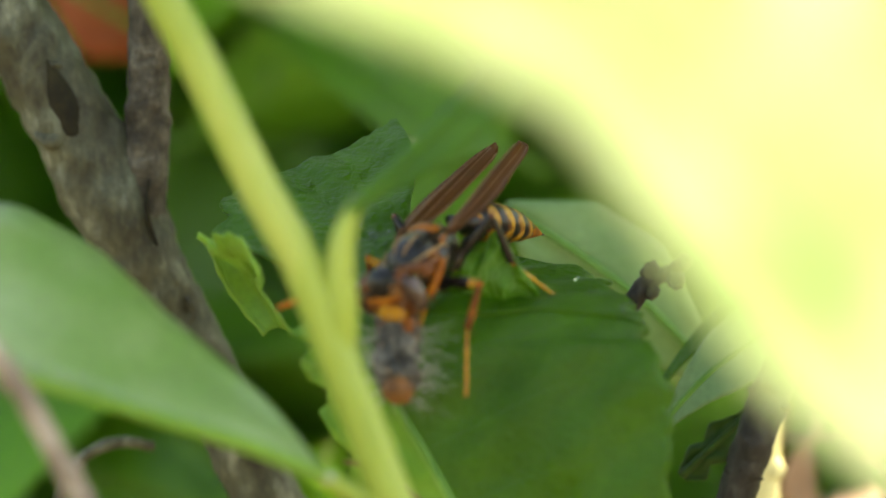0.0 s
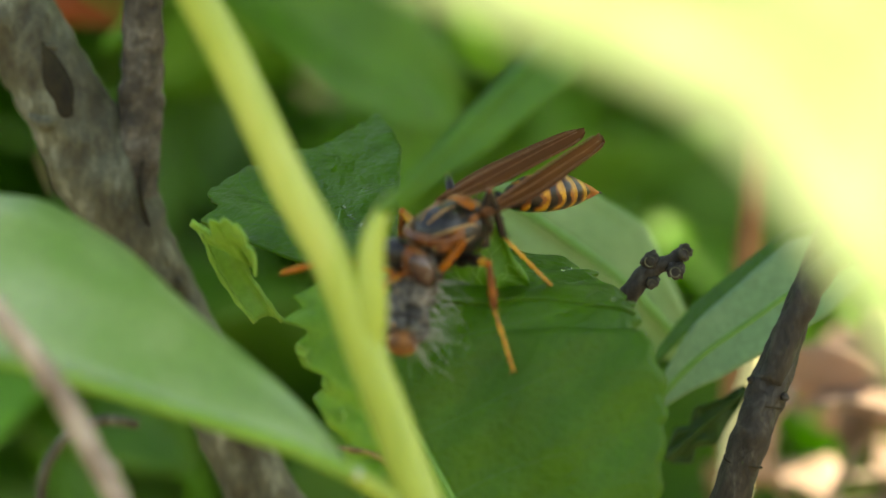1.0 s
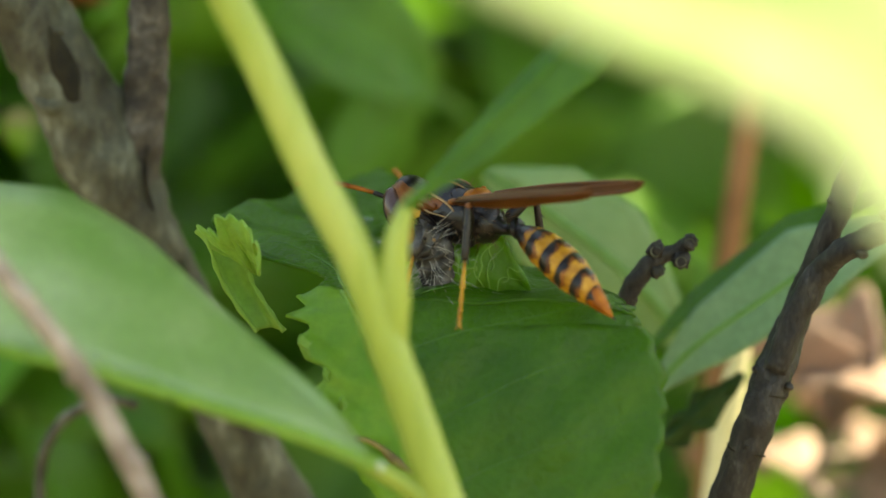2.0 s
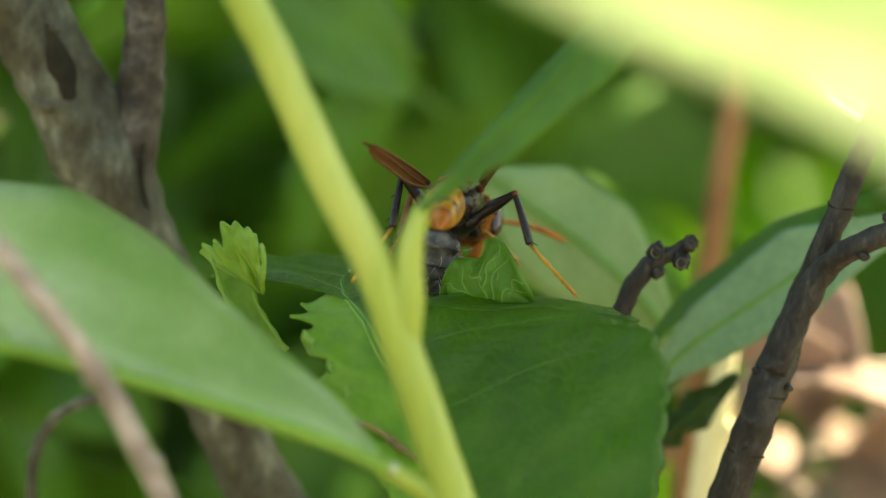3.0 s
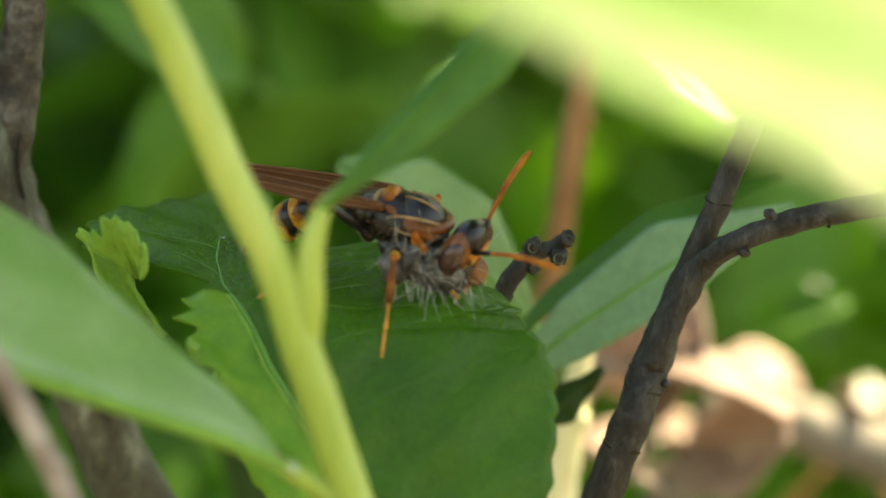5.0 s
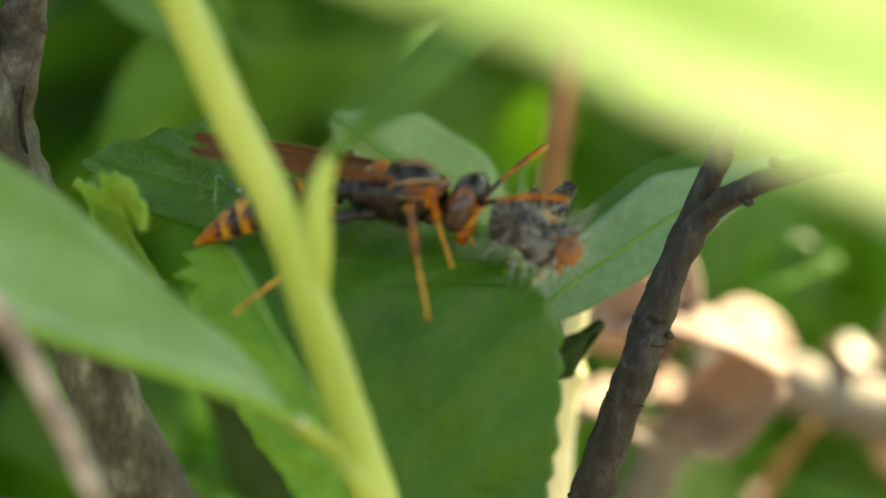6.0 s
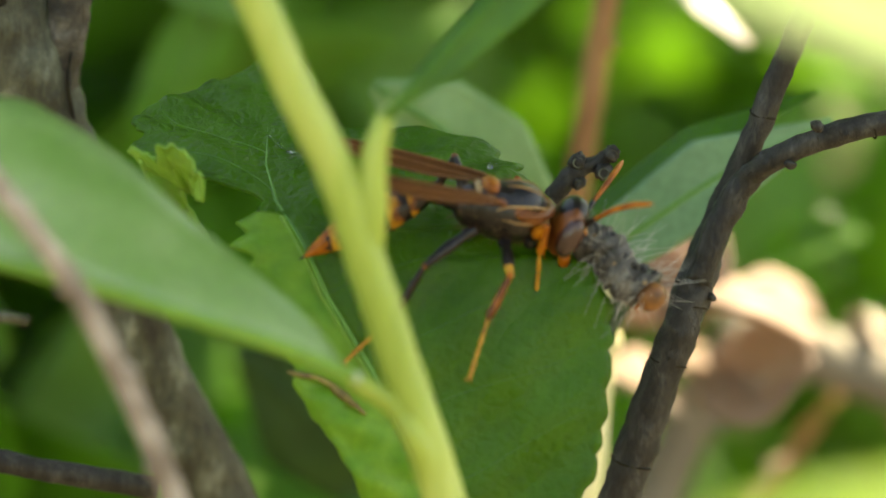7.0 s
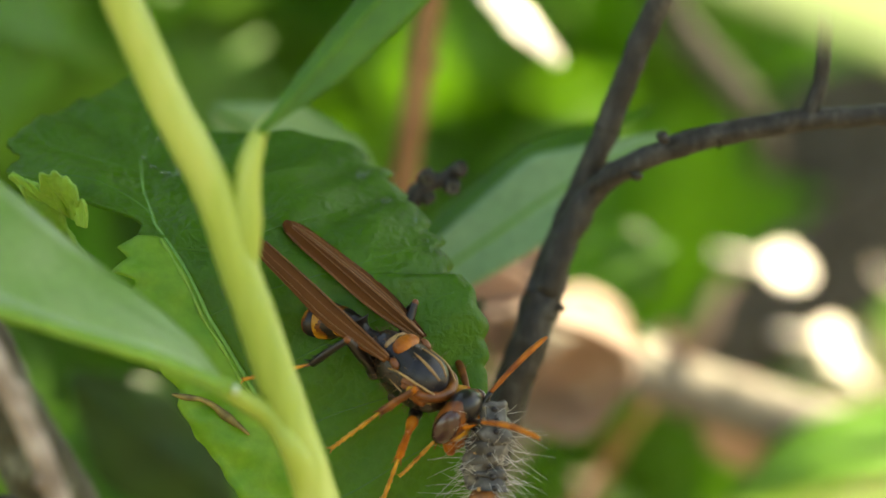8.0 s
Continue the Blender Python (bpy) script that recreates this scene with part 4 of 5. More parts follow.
def caterpillar():
    ob = holder("caterpillar")
    line = [(-3.4 + k * 0.92, 0.25 * math.sin(k * 1.1), 0.4 * math.sin(k * 0.9)) for k in range(8)]
    rows = []
    for k, p in enumerate(line):
        rows += [(p[0] - 0.3, p[1], p[2], 1.4), (p[0] + 0.1, p[1], p[2], 1.8)]
    rows[0] = (*rows[0][:3], 0.9)
    rows.insert(0, (rows[0][0] - 0.5, *rows[0][1:3], 0.3))
    part("body", tube(rows, 20, 4, 0.22, freq=1.3), GREY_SKIN, ob)
    part("head", ball((3.9, 0, -0.1), (1.1, 1.3, 1.25), seg=16, bump=0.06), PREY_HEAD, ob, "orange-brown head")
    for k, p in enumerate(line):
        part("wart", ball((p[0], p[1] + 0.4, p[2] + 1.7), (0.28, 0.3, 0.22), seg=8, rings=6), BLACK, ob)
        part("wart", ball((p[0] + random.uniform(-0.2, 0.2), p[1] - random.uniform(0.4, 0.9), p[2] + 1.4), (random.uniform(0.12, 0.24), 0.18, 0.14), seg=8, rings=6), TAN if k % 3 else BLACK, ob)
    for k, p in enumerate(line[1:]):
        bm = bmesh.new()
        for j in range(30):
            a, b = random.uniform(0, 2 * math.pi), random.gauss(0.1, 0.5)
            d = Vector((b, math.cos(a), math.sin(a))).normalized()
            c = Vector(p) + Vector((random.uniform(-0.4, 0.4), 0, 0))
            ln = random.uniform(0.8, 3.6)
            bend = Vector((random.gauss(0.2, 0.4), random.gauss(0, 0.4), random.gauss(0.2, 0.4)))
            tube([(*(c + d * 1.5), 0.026), (*(c + d * (1.6 + ln * 0.5) + bend * 0.4), 0.02), (*(c + d * (1.6 + ln) + bend * 1.3), 0.008)], 3, 3, bm=bm)
        part("hair_tuft", bm, HAIR, ob)
    for k in range(3):
        for y in (-1, 1):
            part("leg", tube([(2.0 + k * 0.6, 0.5 * y, -0.9, 0.28), (2.1 + k * 0.6, 0.7 * y, -1.6, 0.2), (2.3 + k * 0.6, 0.6 * y, -2.2, 0.08)], 6, 3), ORANGE, ob)
    return tagged(ob, "grey hairy caterpillar with an orange head, held by the wasp", "caterpillar")


PREY = caterpillar()


# ---- background ----
def leaf_thing(name, length, width, curl, fold, mat, seed, label, category, group="", rib=None):
    """A loose leaf with its blade and midrib, its stalk's foot at the origin."""
    grid = []
    for u in np.linspace(0, 1, 17):
        w = width * 0.5 * math.sin(math.pi * min(1, u * 0.93 + 0.05)) ** 0.75 + 0.15
        grid.append([(length * u, w * v, -curl * u * u * length + fold * w * abs(v) + 0.06 * length * noise.noise(Vector((u * 3, v * 2, seed)))) for v in np.linspace(-1, 1, 9)])
    ob = holder(name)
    part("blade", sheet(grid, 0.25), mat, ob)
    part("midrib", tube([(length * u - (5 if u == 0 else 0), 0, -curl * u * u * length + 0.06 * length * noise.noise(Vector((u * 3, 0, seed))) + 0.1, 0.4 - 0.3 * u) for u in (0, 0.2, 0.4, 0.6, 0.8, 1)], 6, 3), rib or VEIN, ob)
    return tagged(ob, label, category, group)


def scatter(things, count, box, seed, sizes=(0.8, 1.5), tilt=70, skip=None, clear=()):
    """Lays leaves at random in a box; one that falls close to a place in clear stands deeper, in the shade."""
    rnd = random.Random(seed)
    for k in range(count):
        for _ in range(30):
            p = Vector([rnd.uniform(*b) for b in box])
            if not (skip and skip(p)):
                break
        if any((p - Vector(c)).length < 4 for c in clear):
            p += Vector((-6, 70, -30))
        m = pose(*(p * MM), rnd.uniform(-tilt, tilt), rnd.uniform(-50, 70), rnd.uniform(0, 360))
        sc, thing = rnd.uniform(*sizes), things[k % len(things)]
        ob = thing if k < len(things) else copy_thing(thing, m)
        if k < len(things):
            ob.matrix_basis = m
        ob.scale = (sc, sc, sc)


SHADE = ("green shrub leaf in the shade behind", "leaf", "leaves behind")
scatter([leaf_thing("shrub_leaf", 34, 17, 0.25, 0.3, LEAF_BACK, 1, *SHADE), leaf_thing("shrub_leaf", 44, 20, 0.4, 0.2, LEAF_BACK, 2, *SHADE), leaf_thing("shrub_leaf", 28, 15, 0.1, 0.4, LEAF_BACK, 3, *SHADE)],
        140, ((-95, 40), (75, 190), (-75, 34)), 5, skip=lambda p: p.x > 26 or p.x > 14 and p.z < 2 and p.y < 150 or p.y < 112 and p.x > -5, clear=((15.3, 149.5, 11.9),))


def twig_thing(name, rows, mat, label, category):
    o = np.array((*rows[0][:3], 0))
    ob = holder(name, o[:3])
    part("bark", tube([np.array(r) - o for r in rows], 14, 8, 0.15), mat, ob)
    for k, r in enumerate(rows[1:-1]):
        side = r[3] * (1 if k % 2 else -1)
        part("node", ball(np.array(r[:3]) - o[:3] + (side * 0.7, -0.4 * r[3], 0), (r[3] * 0.6, r[3] * 0.6, r[3] * 0.8), (0, 20, 0), 10, 8, bump=0.3), mat, ob)
    return tagged(ob, label, category)


twig_thing("rust_stem", [(18.5, 60, -45, 1.2), (20.9, 60, -17, 1.2), (23.0, 60, -1, 1.15), (25, 60, 14, 1.1), (27.5, 60, 30, 1.0)], BARK_RUST, "rust-brown upright stem behind the twigs", "stem")
twig_thing("pale_branch", [(37, 78, -30, 2.0), (43, 78, -32.4, 2.6), (53, 78, -36, 2.8), (75, 80, -43.4, 2.9), (110, 84, -55, 3.0)], PALE_WOOD, "pale grey-beige bare branch lying low behind", "branch")
twig_thing("pale_branch", [(26, 78, -57, 2.5), (30.6, 78, -47.4, 2.4), (34, 78, -39.4, 2.3), (36.5, 77, -34.6, 2.1), (38.4, 76, -30.5, 1.7)], PALE_WOOD, "pale grey-beige bare branch slanting up behind", "branch")

twig_thing("withered_branch", [(52, 112, 2, 1.5), (57, 111, -7, 1.6), (62, 110, -13, 1.5), (66, 110, -19.5, 0.8)], BARK_BROWN, "brown withered branch slanting behind", "branch")
twig_thing("dark_twig", [(-46, 14, -27, 0.9), (-34, 13, -27.6, 0.95), (-26, 13, -29, 1.0), (-18, 14, -30.5, 1.0)], BARK_DARK, "dark bare twig low beside the trunk", "twig")
twig_thing("yellow_stalk", [(19, 42, -60, 1.6), (20.6, 41, -36, 1.6), (21.6, 40, -24, 1.4), (23.2, 40, -15, 0.6)], STRAW, "pale straw-coloured stalk behind the leaf", "stalk")


def big_leaf(mid, da, db, wa, wb, mat, label):
    o = np.array(mid[0], float)
    ob = holder("broad_leaf", o)
    rib = [np.array(p) - o for p in mid]
    part("blade", blade(rib, da, db, wa, wb, 0.25, wave=0.6), mat, ob)
    part("midrib", tube([(*(p + np.array((0, -0.3, 0))), r) for p, r in zip(rib, np.linspace(0.4, 0.2, len(rib)))], 8, 5), mat if mat in (GLARE_WHITE, LEAF_DARK, BARK_BROWN, BARK_RUST) else VEIN, ob)
    return tagged(ob, label, "leaf")


big_leaf([(19, 36, -16), (13, 35, -9), (7, 34, -4), (1, 34, 0)], (0.5, 0.3, 0.8), (-0.5, 0.0, -0.8), [(0, 0.5), (0.4, 5), (0.7, 4.5), (1, 0.5)], [(0, 0.5), (0.4, 6), (0.7, 5), (1, 0.5)], LEAF_PALE, "pale green leaf behind the chewed one")
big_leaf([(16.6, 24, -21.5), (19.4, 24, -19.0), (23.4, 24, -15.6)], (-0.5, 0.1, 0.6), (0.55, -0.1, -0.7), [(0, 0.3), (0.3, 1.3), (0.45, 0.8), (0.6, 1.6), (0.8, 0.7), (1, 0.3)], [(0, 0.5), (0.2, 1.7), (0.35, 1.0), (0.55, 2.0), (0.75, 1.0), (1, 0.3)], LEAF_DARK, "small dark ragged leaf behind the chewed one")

DRIED = ("curled pale pinkish dry leaf caught on the low branch", "dry leaf", "dry leaves")
dry = [leaf_thing("dry_leaf", 14, 8, 0.3, 0.4, DRY, 5, *DRIED, rib=BARK_PINK), leaf_thing("dry_leaf", 10, 7, -0.3, 0.3, DRY, 6, *DRIED, rib=BARK_PINK)]
for k, (x, y, z, sc) in enumerate(((38, 73, -25.8, 0.55), (26.6, 75, -26, 0.75), (28, 76, -28.2, 0.6), (34, 77, -29.6, 0.75), (36, 74, -36, 1.1), (57, 110, -40, 0.9), (33, 73, -33.5, 1.15), (51, 76, -32.2, 0.5), (62, 84, -45, 1.0), (44, 90, -48, 1.0), (26.6, 58, -24.2, 1.15), (31.1, 60, -28.7, 1.30), (27.5, 62, -33.4, 1.30), (33.9, 60, -23.0, 1.10), (24.1, 58, -29.9, 0.90), (33.6, 64, -33.8, 1.30))):
    m = pose(x * MM, y * MM, z * MM, 30 + 50 * math.sin(k), -20 + 30 * math.cos(k * 2), 70 * k)
    ob = dry[k] if k < 2 else copy_thing(dry[k % 2], m)
    ob.matrix_basis = m
    ob.scale = (sc, sc, sc)
# added white pieces that stand in for blurred bright discs of light
flake = leaf_thing("bright_disc", 5, 4.6, 0.1, 0.1, GLARE_WHITE, 7, "small white fallen petal shining in the sun", "petal", "sunlit petals", rib=GLARE_WHITE)
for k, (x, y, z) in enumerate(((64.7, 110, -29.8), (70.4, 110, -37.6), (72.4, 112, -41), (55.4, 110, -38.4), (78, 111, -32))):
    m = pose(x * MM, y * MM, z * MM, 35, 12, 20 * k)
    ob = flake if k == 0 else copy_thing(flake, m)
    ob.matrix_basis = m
LIT = ("light green shrub leaf in the sun behind", "leaf", "lit leaves behind")
scatter([leaf_thing("lit_leaf", 30, 14, 0.2, 0.3, LEAF_STRIP, 8, *LIT), leaf_thing("lit_leaf", 24, 13, 0.3, 0.2, LEAF_STRIP, 9, *LIT)], 64, ((22, 130), (165, 235), (-90, 22)), 9)
big_leaf([(55, 75, -46), (62, 74, -41.5), (72, 74, -39.5), (90, 74, -39)], (-0.2, 0.6, 0.7), (0.2, -0.6, -0.7), [(0, 0.5), (0.3, 3.2), (0.7, 4), (1, 1)], [(0, 0.5), (0.3, 4), (0.7, 5), (1, 1)], LEAF_STRIP, "light green leaf before the pale branch")
big_leaf([(48.5, 83, -38.4), (45.5, 83, -42.2), (43, 82, -46.4), (41.5, 82, -51)], (-0.8, 0.3, -0.4), (0.8, 0.1, 0.4), [(0, 0.3), (0.3, 1.4), (0.7, 1.7), (1, 0.3)], [(0, 0.3), (0.3, 1.3), (0.7, 1.5), (1, 0.3)], BARK_RUST, "curled rust-brown withered leaf hanging low")
# added white shape: a streak of sun glare given as colour
big_leaf([(28.8, 70, 5.6), (33.4, 70, 1.6), (37.6, 70, -2.6)], (-0.4, -0.76, -0.45), (0.4, 0.76, 0.45), [(0, 0.5), (0.5, 2.2), (1, 0.5)], [(0, 0.5), (0.5, 2.2), (1, 0.5)], GLARE_WHITE, "bleached white leaf shining in the sun")
big_leaf([(40.6, 81, -26), (45.4, 80, -24.2), (50, 81, -22.5)], (-0.3, 0.3, 0.9), (0.3, -0.1, -0.9), [(0, 1.5), (0.3, 3.6), (0.7, 3.6), (1, 1)], [(0, 1.5), (0.3, 3.8), (0.7, 3.6), (1, 1)], LEAF, "rounded dark green leaf above the pale branch")
# leaf-shaped brown sheets added to stand in for the dark soil there
for mid in ([(60, 150, -50), (72, 150, -44), (84, 151, -36), (96, 152, -30)], [(74, 165, -30), (84, 165, -26), (96, 166, -24)]):
    big_leaf(mid, (-0.3, 0.3, 0.9), (0.3, -0.2, -0.9), [(0, 1), (0.3, 6), (0.7, 7), (1, 2)], [(0, 1), (0.3, 6), (0.7, 7), (1, 2)], BARK_BROWN, "large dark brown dead leaf behind")
big_leaf([(-17.0, 84, -18.3), (-14.0, 82, -10.5), (-11.4, 82, -3.7), (-9.3, 84, 3.3)], (-0.8, 0.1, -0.3), (0.8, 0.1, 0.3), [(0, 0.5), (0.4, 5), (0.7, 5), (1, 0.5)], [(0, 0.5), (0.4, 5), (0.7, 5), (1, 0.5)], LEAF_BACK, "green leaf behind the forked shrub")
# the very dark green paints this leaf's deep shade into its material
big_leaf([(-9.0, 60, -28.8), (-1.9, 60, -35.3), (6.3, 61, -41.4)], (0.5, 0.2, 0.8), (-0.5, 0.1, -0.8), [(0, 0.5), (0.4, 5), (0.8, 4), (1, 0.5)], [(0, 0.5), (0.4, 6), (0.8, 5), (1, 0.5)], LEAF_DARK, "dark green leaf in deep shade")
tagged(big_leaf([(-36, 82, 8), (-42, 80, 12), (-48, 79, 16)], (0.5, 0, 0.8), (-0.5, 0, -0.8), [(0, 1), (0.5, 5), (1, 1)], [(0, 1), (0.5, 5), (1, 1)], RUST, "rust-red withered leaf behind the trunk"))

twig_thing("thin_twig", [(-44, -35.5, 18, 0.75), (-36, -35.5, 9.6, 0.8), (-30.8, -35.5, 3.2, 0.85), (-26.4, -35, -3, 0.9), (-22.7, -35, -10, 0.95), (-19.6, -35, -17, 1.0), (-15.6, -35, -29, 1.05)], BARK_PINK, "thin pinkish brown woody twig beside the shoot", "twig")

# ---- ground and far foliage ----
bm = bmesh.new()
gx = np.concatenate([[-30000, -6000, -1500], np.linspace(-500, 500, 41), [1500, 6000, 30000]])
gy = np.concatenate([[-30000, -6000, -1500], np.linspace(-700, 900, 61), [1500, 6000, 30000]])
rows = [[bm.verts.new((x, y, -150 + (18 * noise.noise(Vector((x * 0.012, y * 0.012, 0))) if abs(x) < 600 and abs(y) < 1000 else 0))) for x in gx] for y in gy]
for a, b in zip(rows, rows[1:]):
    for j in range(len(gx) - 1):
        bm.faces.new((a[j], a[j + 1], b[j + 1], b[j]))
tagged(part("ground", bm, SOIL), "brown soil under the shrub", "ground", kind="structure")


def foliage(name, count, box, seed, mat, label, sizes=(0.8, 1.8), skip=None):
    rnd = random.Random(seed)
    bm = bmesh.new()
    verts, faces = [], []
    for k in range(count):
        at = [rnd.uniform(*b) for b in box]
        if skip and skip(at):
            continue
        m = pose(*at, rnd.uniform(-60, 60), rnd.uniform(-40, 60), rnd.uniform(0, 360)) @ Matrix.Scale(rnd.uniform(*sizes), 4)
        base = len(verts)
        for u in (0, 0.25, 0.5, 0.75, 1):
            w = 9 * math.sin(math.pi * min(1, u * 0.93 + 0.05)) ** 0.75
            for v in (-1, 0, 1):
                verts.append(m @ Vector((36 * u, w * v, -10 * u * u + 2.5 * abs(v))) * MM)
        for i in range(4):
            for j in range(2):
                q = base + i * 3 + j
                faces.append((q, q + 1, q + 4, q + 3))
    me = bpy.data.meshes.new(name)
    me.from_pydata([tuple(v) for v in verts], [], faces)
    me.materials.append(mat)
    bm.free()
    return tagged(new(name, me), label, "foliage", kind="stuff")


foliage("far_foliage", 1500, ((-420, 420), (200, 620), (-140, 160)), 11, LEAF_BACK, "dense green shrub foliage far behind")
# added out of view to block the sun; the skipped corner lets it through
foliage("canopy", 1300, ((4, 112), (-30, 280), (100, 165)), 12, LEAF_BACK, "green leaves of the shrub's crown overhead", (0.6, 1.05),
        skip=lambda p: p[0] > 62 and p[1] > 80)


# ---- what moves ----
def facing(at, ahead, up=(0, 0, 1)):
    x = Vector(ahead).normalized()
    y = Vector(up).cross(x).normalized()
    return Matrix.Translation(Vector(at) * MM) @ Matrix((x, y, x.cross(y))).transposed().to_4x4()


WASP_ROWS = [
    (0, (-0.4, -0.9, 0.6), (-0.32, -0.87, -0.38), (-0.25, -0.31, 0.92)),
    (0.5, (0.3, -0.9, 0.6), (-0.34, -0.86, -0.39), (-0.36, -0.27, 0.89)),
    (0.8, (-0.6, -1.0, 1.9), (-0.44, -0.83, -0.33), (-0.17, -0.29, 0.94)),
    (1, (1.1, -1.0, 2.3), (-0.64, -0.71, -0.30), (-0.08, -0.33, 0.94)),
    (1.2, (3.0, -0.1, 2.7), (-0.71, -0.68, -0.17), (-0.07, -0.18, 0.98)),
    (1.5, (-0.6, 1.9, 2.5), (-0.99, -0.08, -0.15), (-0.16, 0.09, 0.98)),
    (1.7, (-0.4, 3.0, 1.3), (-0.99, -0.01, 0.11), (0.11, 0.07, 0.99)),
    (2.2, (1.6, 5.0, 2.9), (-0.35, 0.92, 0.05), (0.00, 0.00, 1.00)),
    (2.8, (3.1, 8.0, 4.7), (0.07, 1.00, 0.04), (-0.05, -0.04, 1.00)),
    (3, (-0.1, 10.0, 1.5), (0.10, 0.94, -0.32), (0.01, 0.32, 0.95)),
    (3.2, (2.8, 10.2, 2.6), (0.13, 0.94, -0.32), (0.01, 0.32, 0.95)),
    (3.3, (3.2, 10.4, 0.1), (0.18, 0.91, -0.37), (0.01, 0.37, 0.93)),
    (3.5, (3.1, 10.4, 0.9), (0.23, 0.94, -0.25), (0.07, 0.24, 0.97)),
    (3.7, (-0.8, 9.3, 4.6), (0.34, 0.93, -0.10), (-0.06, 0.13, 0.99)),
    (3.8, (-2.4, 9.0, 5.7), (0.26, 0.96, 0.08), (-0.02, -0.07, 1.00)),
    (4, (3.1, 8.5, 2.1), (0.28, 0.96, 0.02), (0.06, -0.04, 1.00)),
    (4.2, (4.4, 7.7, 1.8), (0.39, 0.92, -0.05), (0.02, 0.04, 1.00)),
    (4.3, (4.8, 6.5, 2.1), (0.42, 0.88, -0.20), (0.12, 0.17, 0.98)),
    (4.4, (3.9, 5.2, 2.7), (0.90, 0.35, -0.25), (0.29, -0.06, 0.95)),
    (4.5, (4.9, 3.6, 2.3), (0.74, -0.60, -0.30), (0.22, -0.22, 0.95)),
    (4.7, (5.4, 2.9, 1.2), (0.81, -0.44, -0.39), (0.27, -0.30, 0.91)),
    (5.2, (5.4, 1.8, 1.7), (0.92, -0.28, -0.22), (0.10, -0.15, 1.00)),
    (5.8, (5.8, 2.0, 1.2), (0.94, -0.31, -0.14), (0.11, -0.11, 0.99)),
    (6, (4.8, 0.0, 0.4), (0.99, -0.07, -0.08), (0.08, -0.02, 1.00)),
    (6.5, (6.0, -1.1, -0.9), (0.97, -0.02, -0.23), (0.22, -0.18, 0.96)),
    (7, (9.1, -3.0, -3.6), (0.96, 0.10, -0.25), (0.27, -0.20, 0.94)),
    (7.2, (10.9, -4.4, -6.2), (0.93, -0.15, -0.34), (0.29, -0.29, 0.91)),
    (7.5, (12.5, -5.5, -7.4), (0.88, -0.08, -0.47), (0.44, -0.25, 0.86)),
    (7.75, (12.4, -7.4, -11.6), (0.73, -0.55, -0.40), (0.29, -0.29, 0.91)),
    (8, (12.4, -8.4, -14.9), (0.63, -0.46, -0.63), (0.30, -0.60, 0.74)),
]

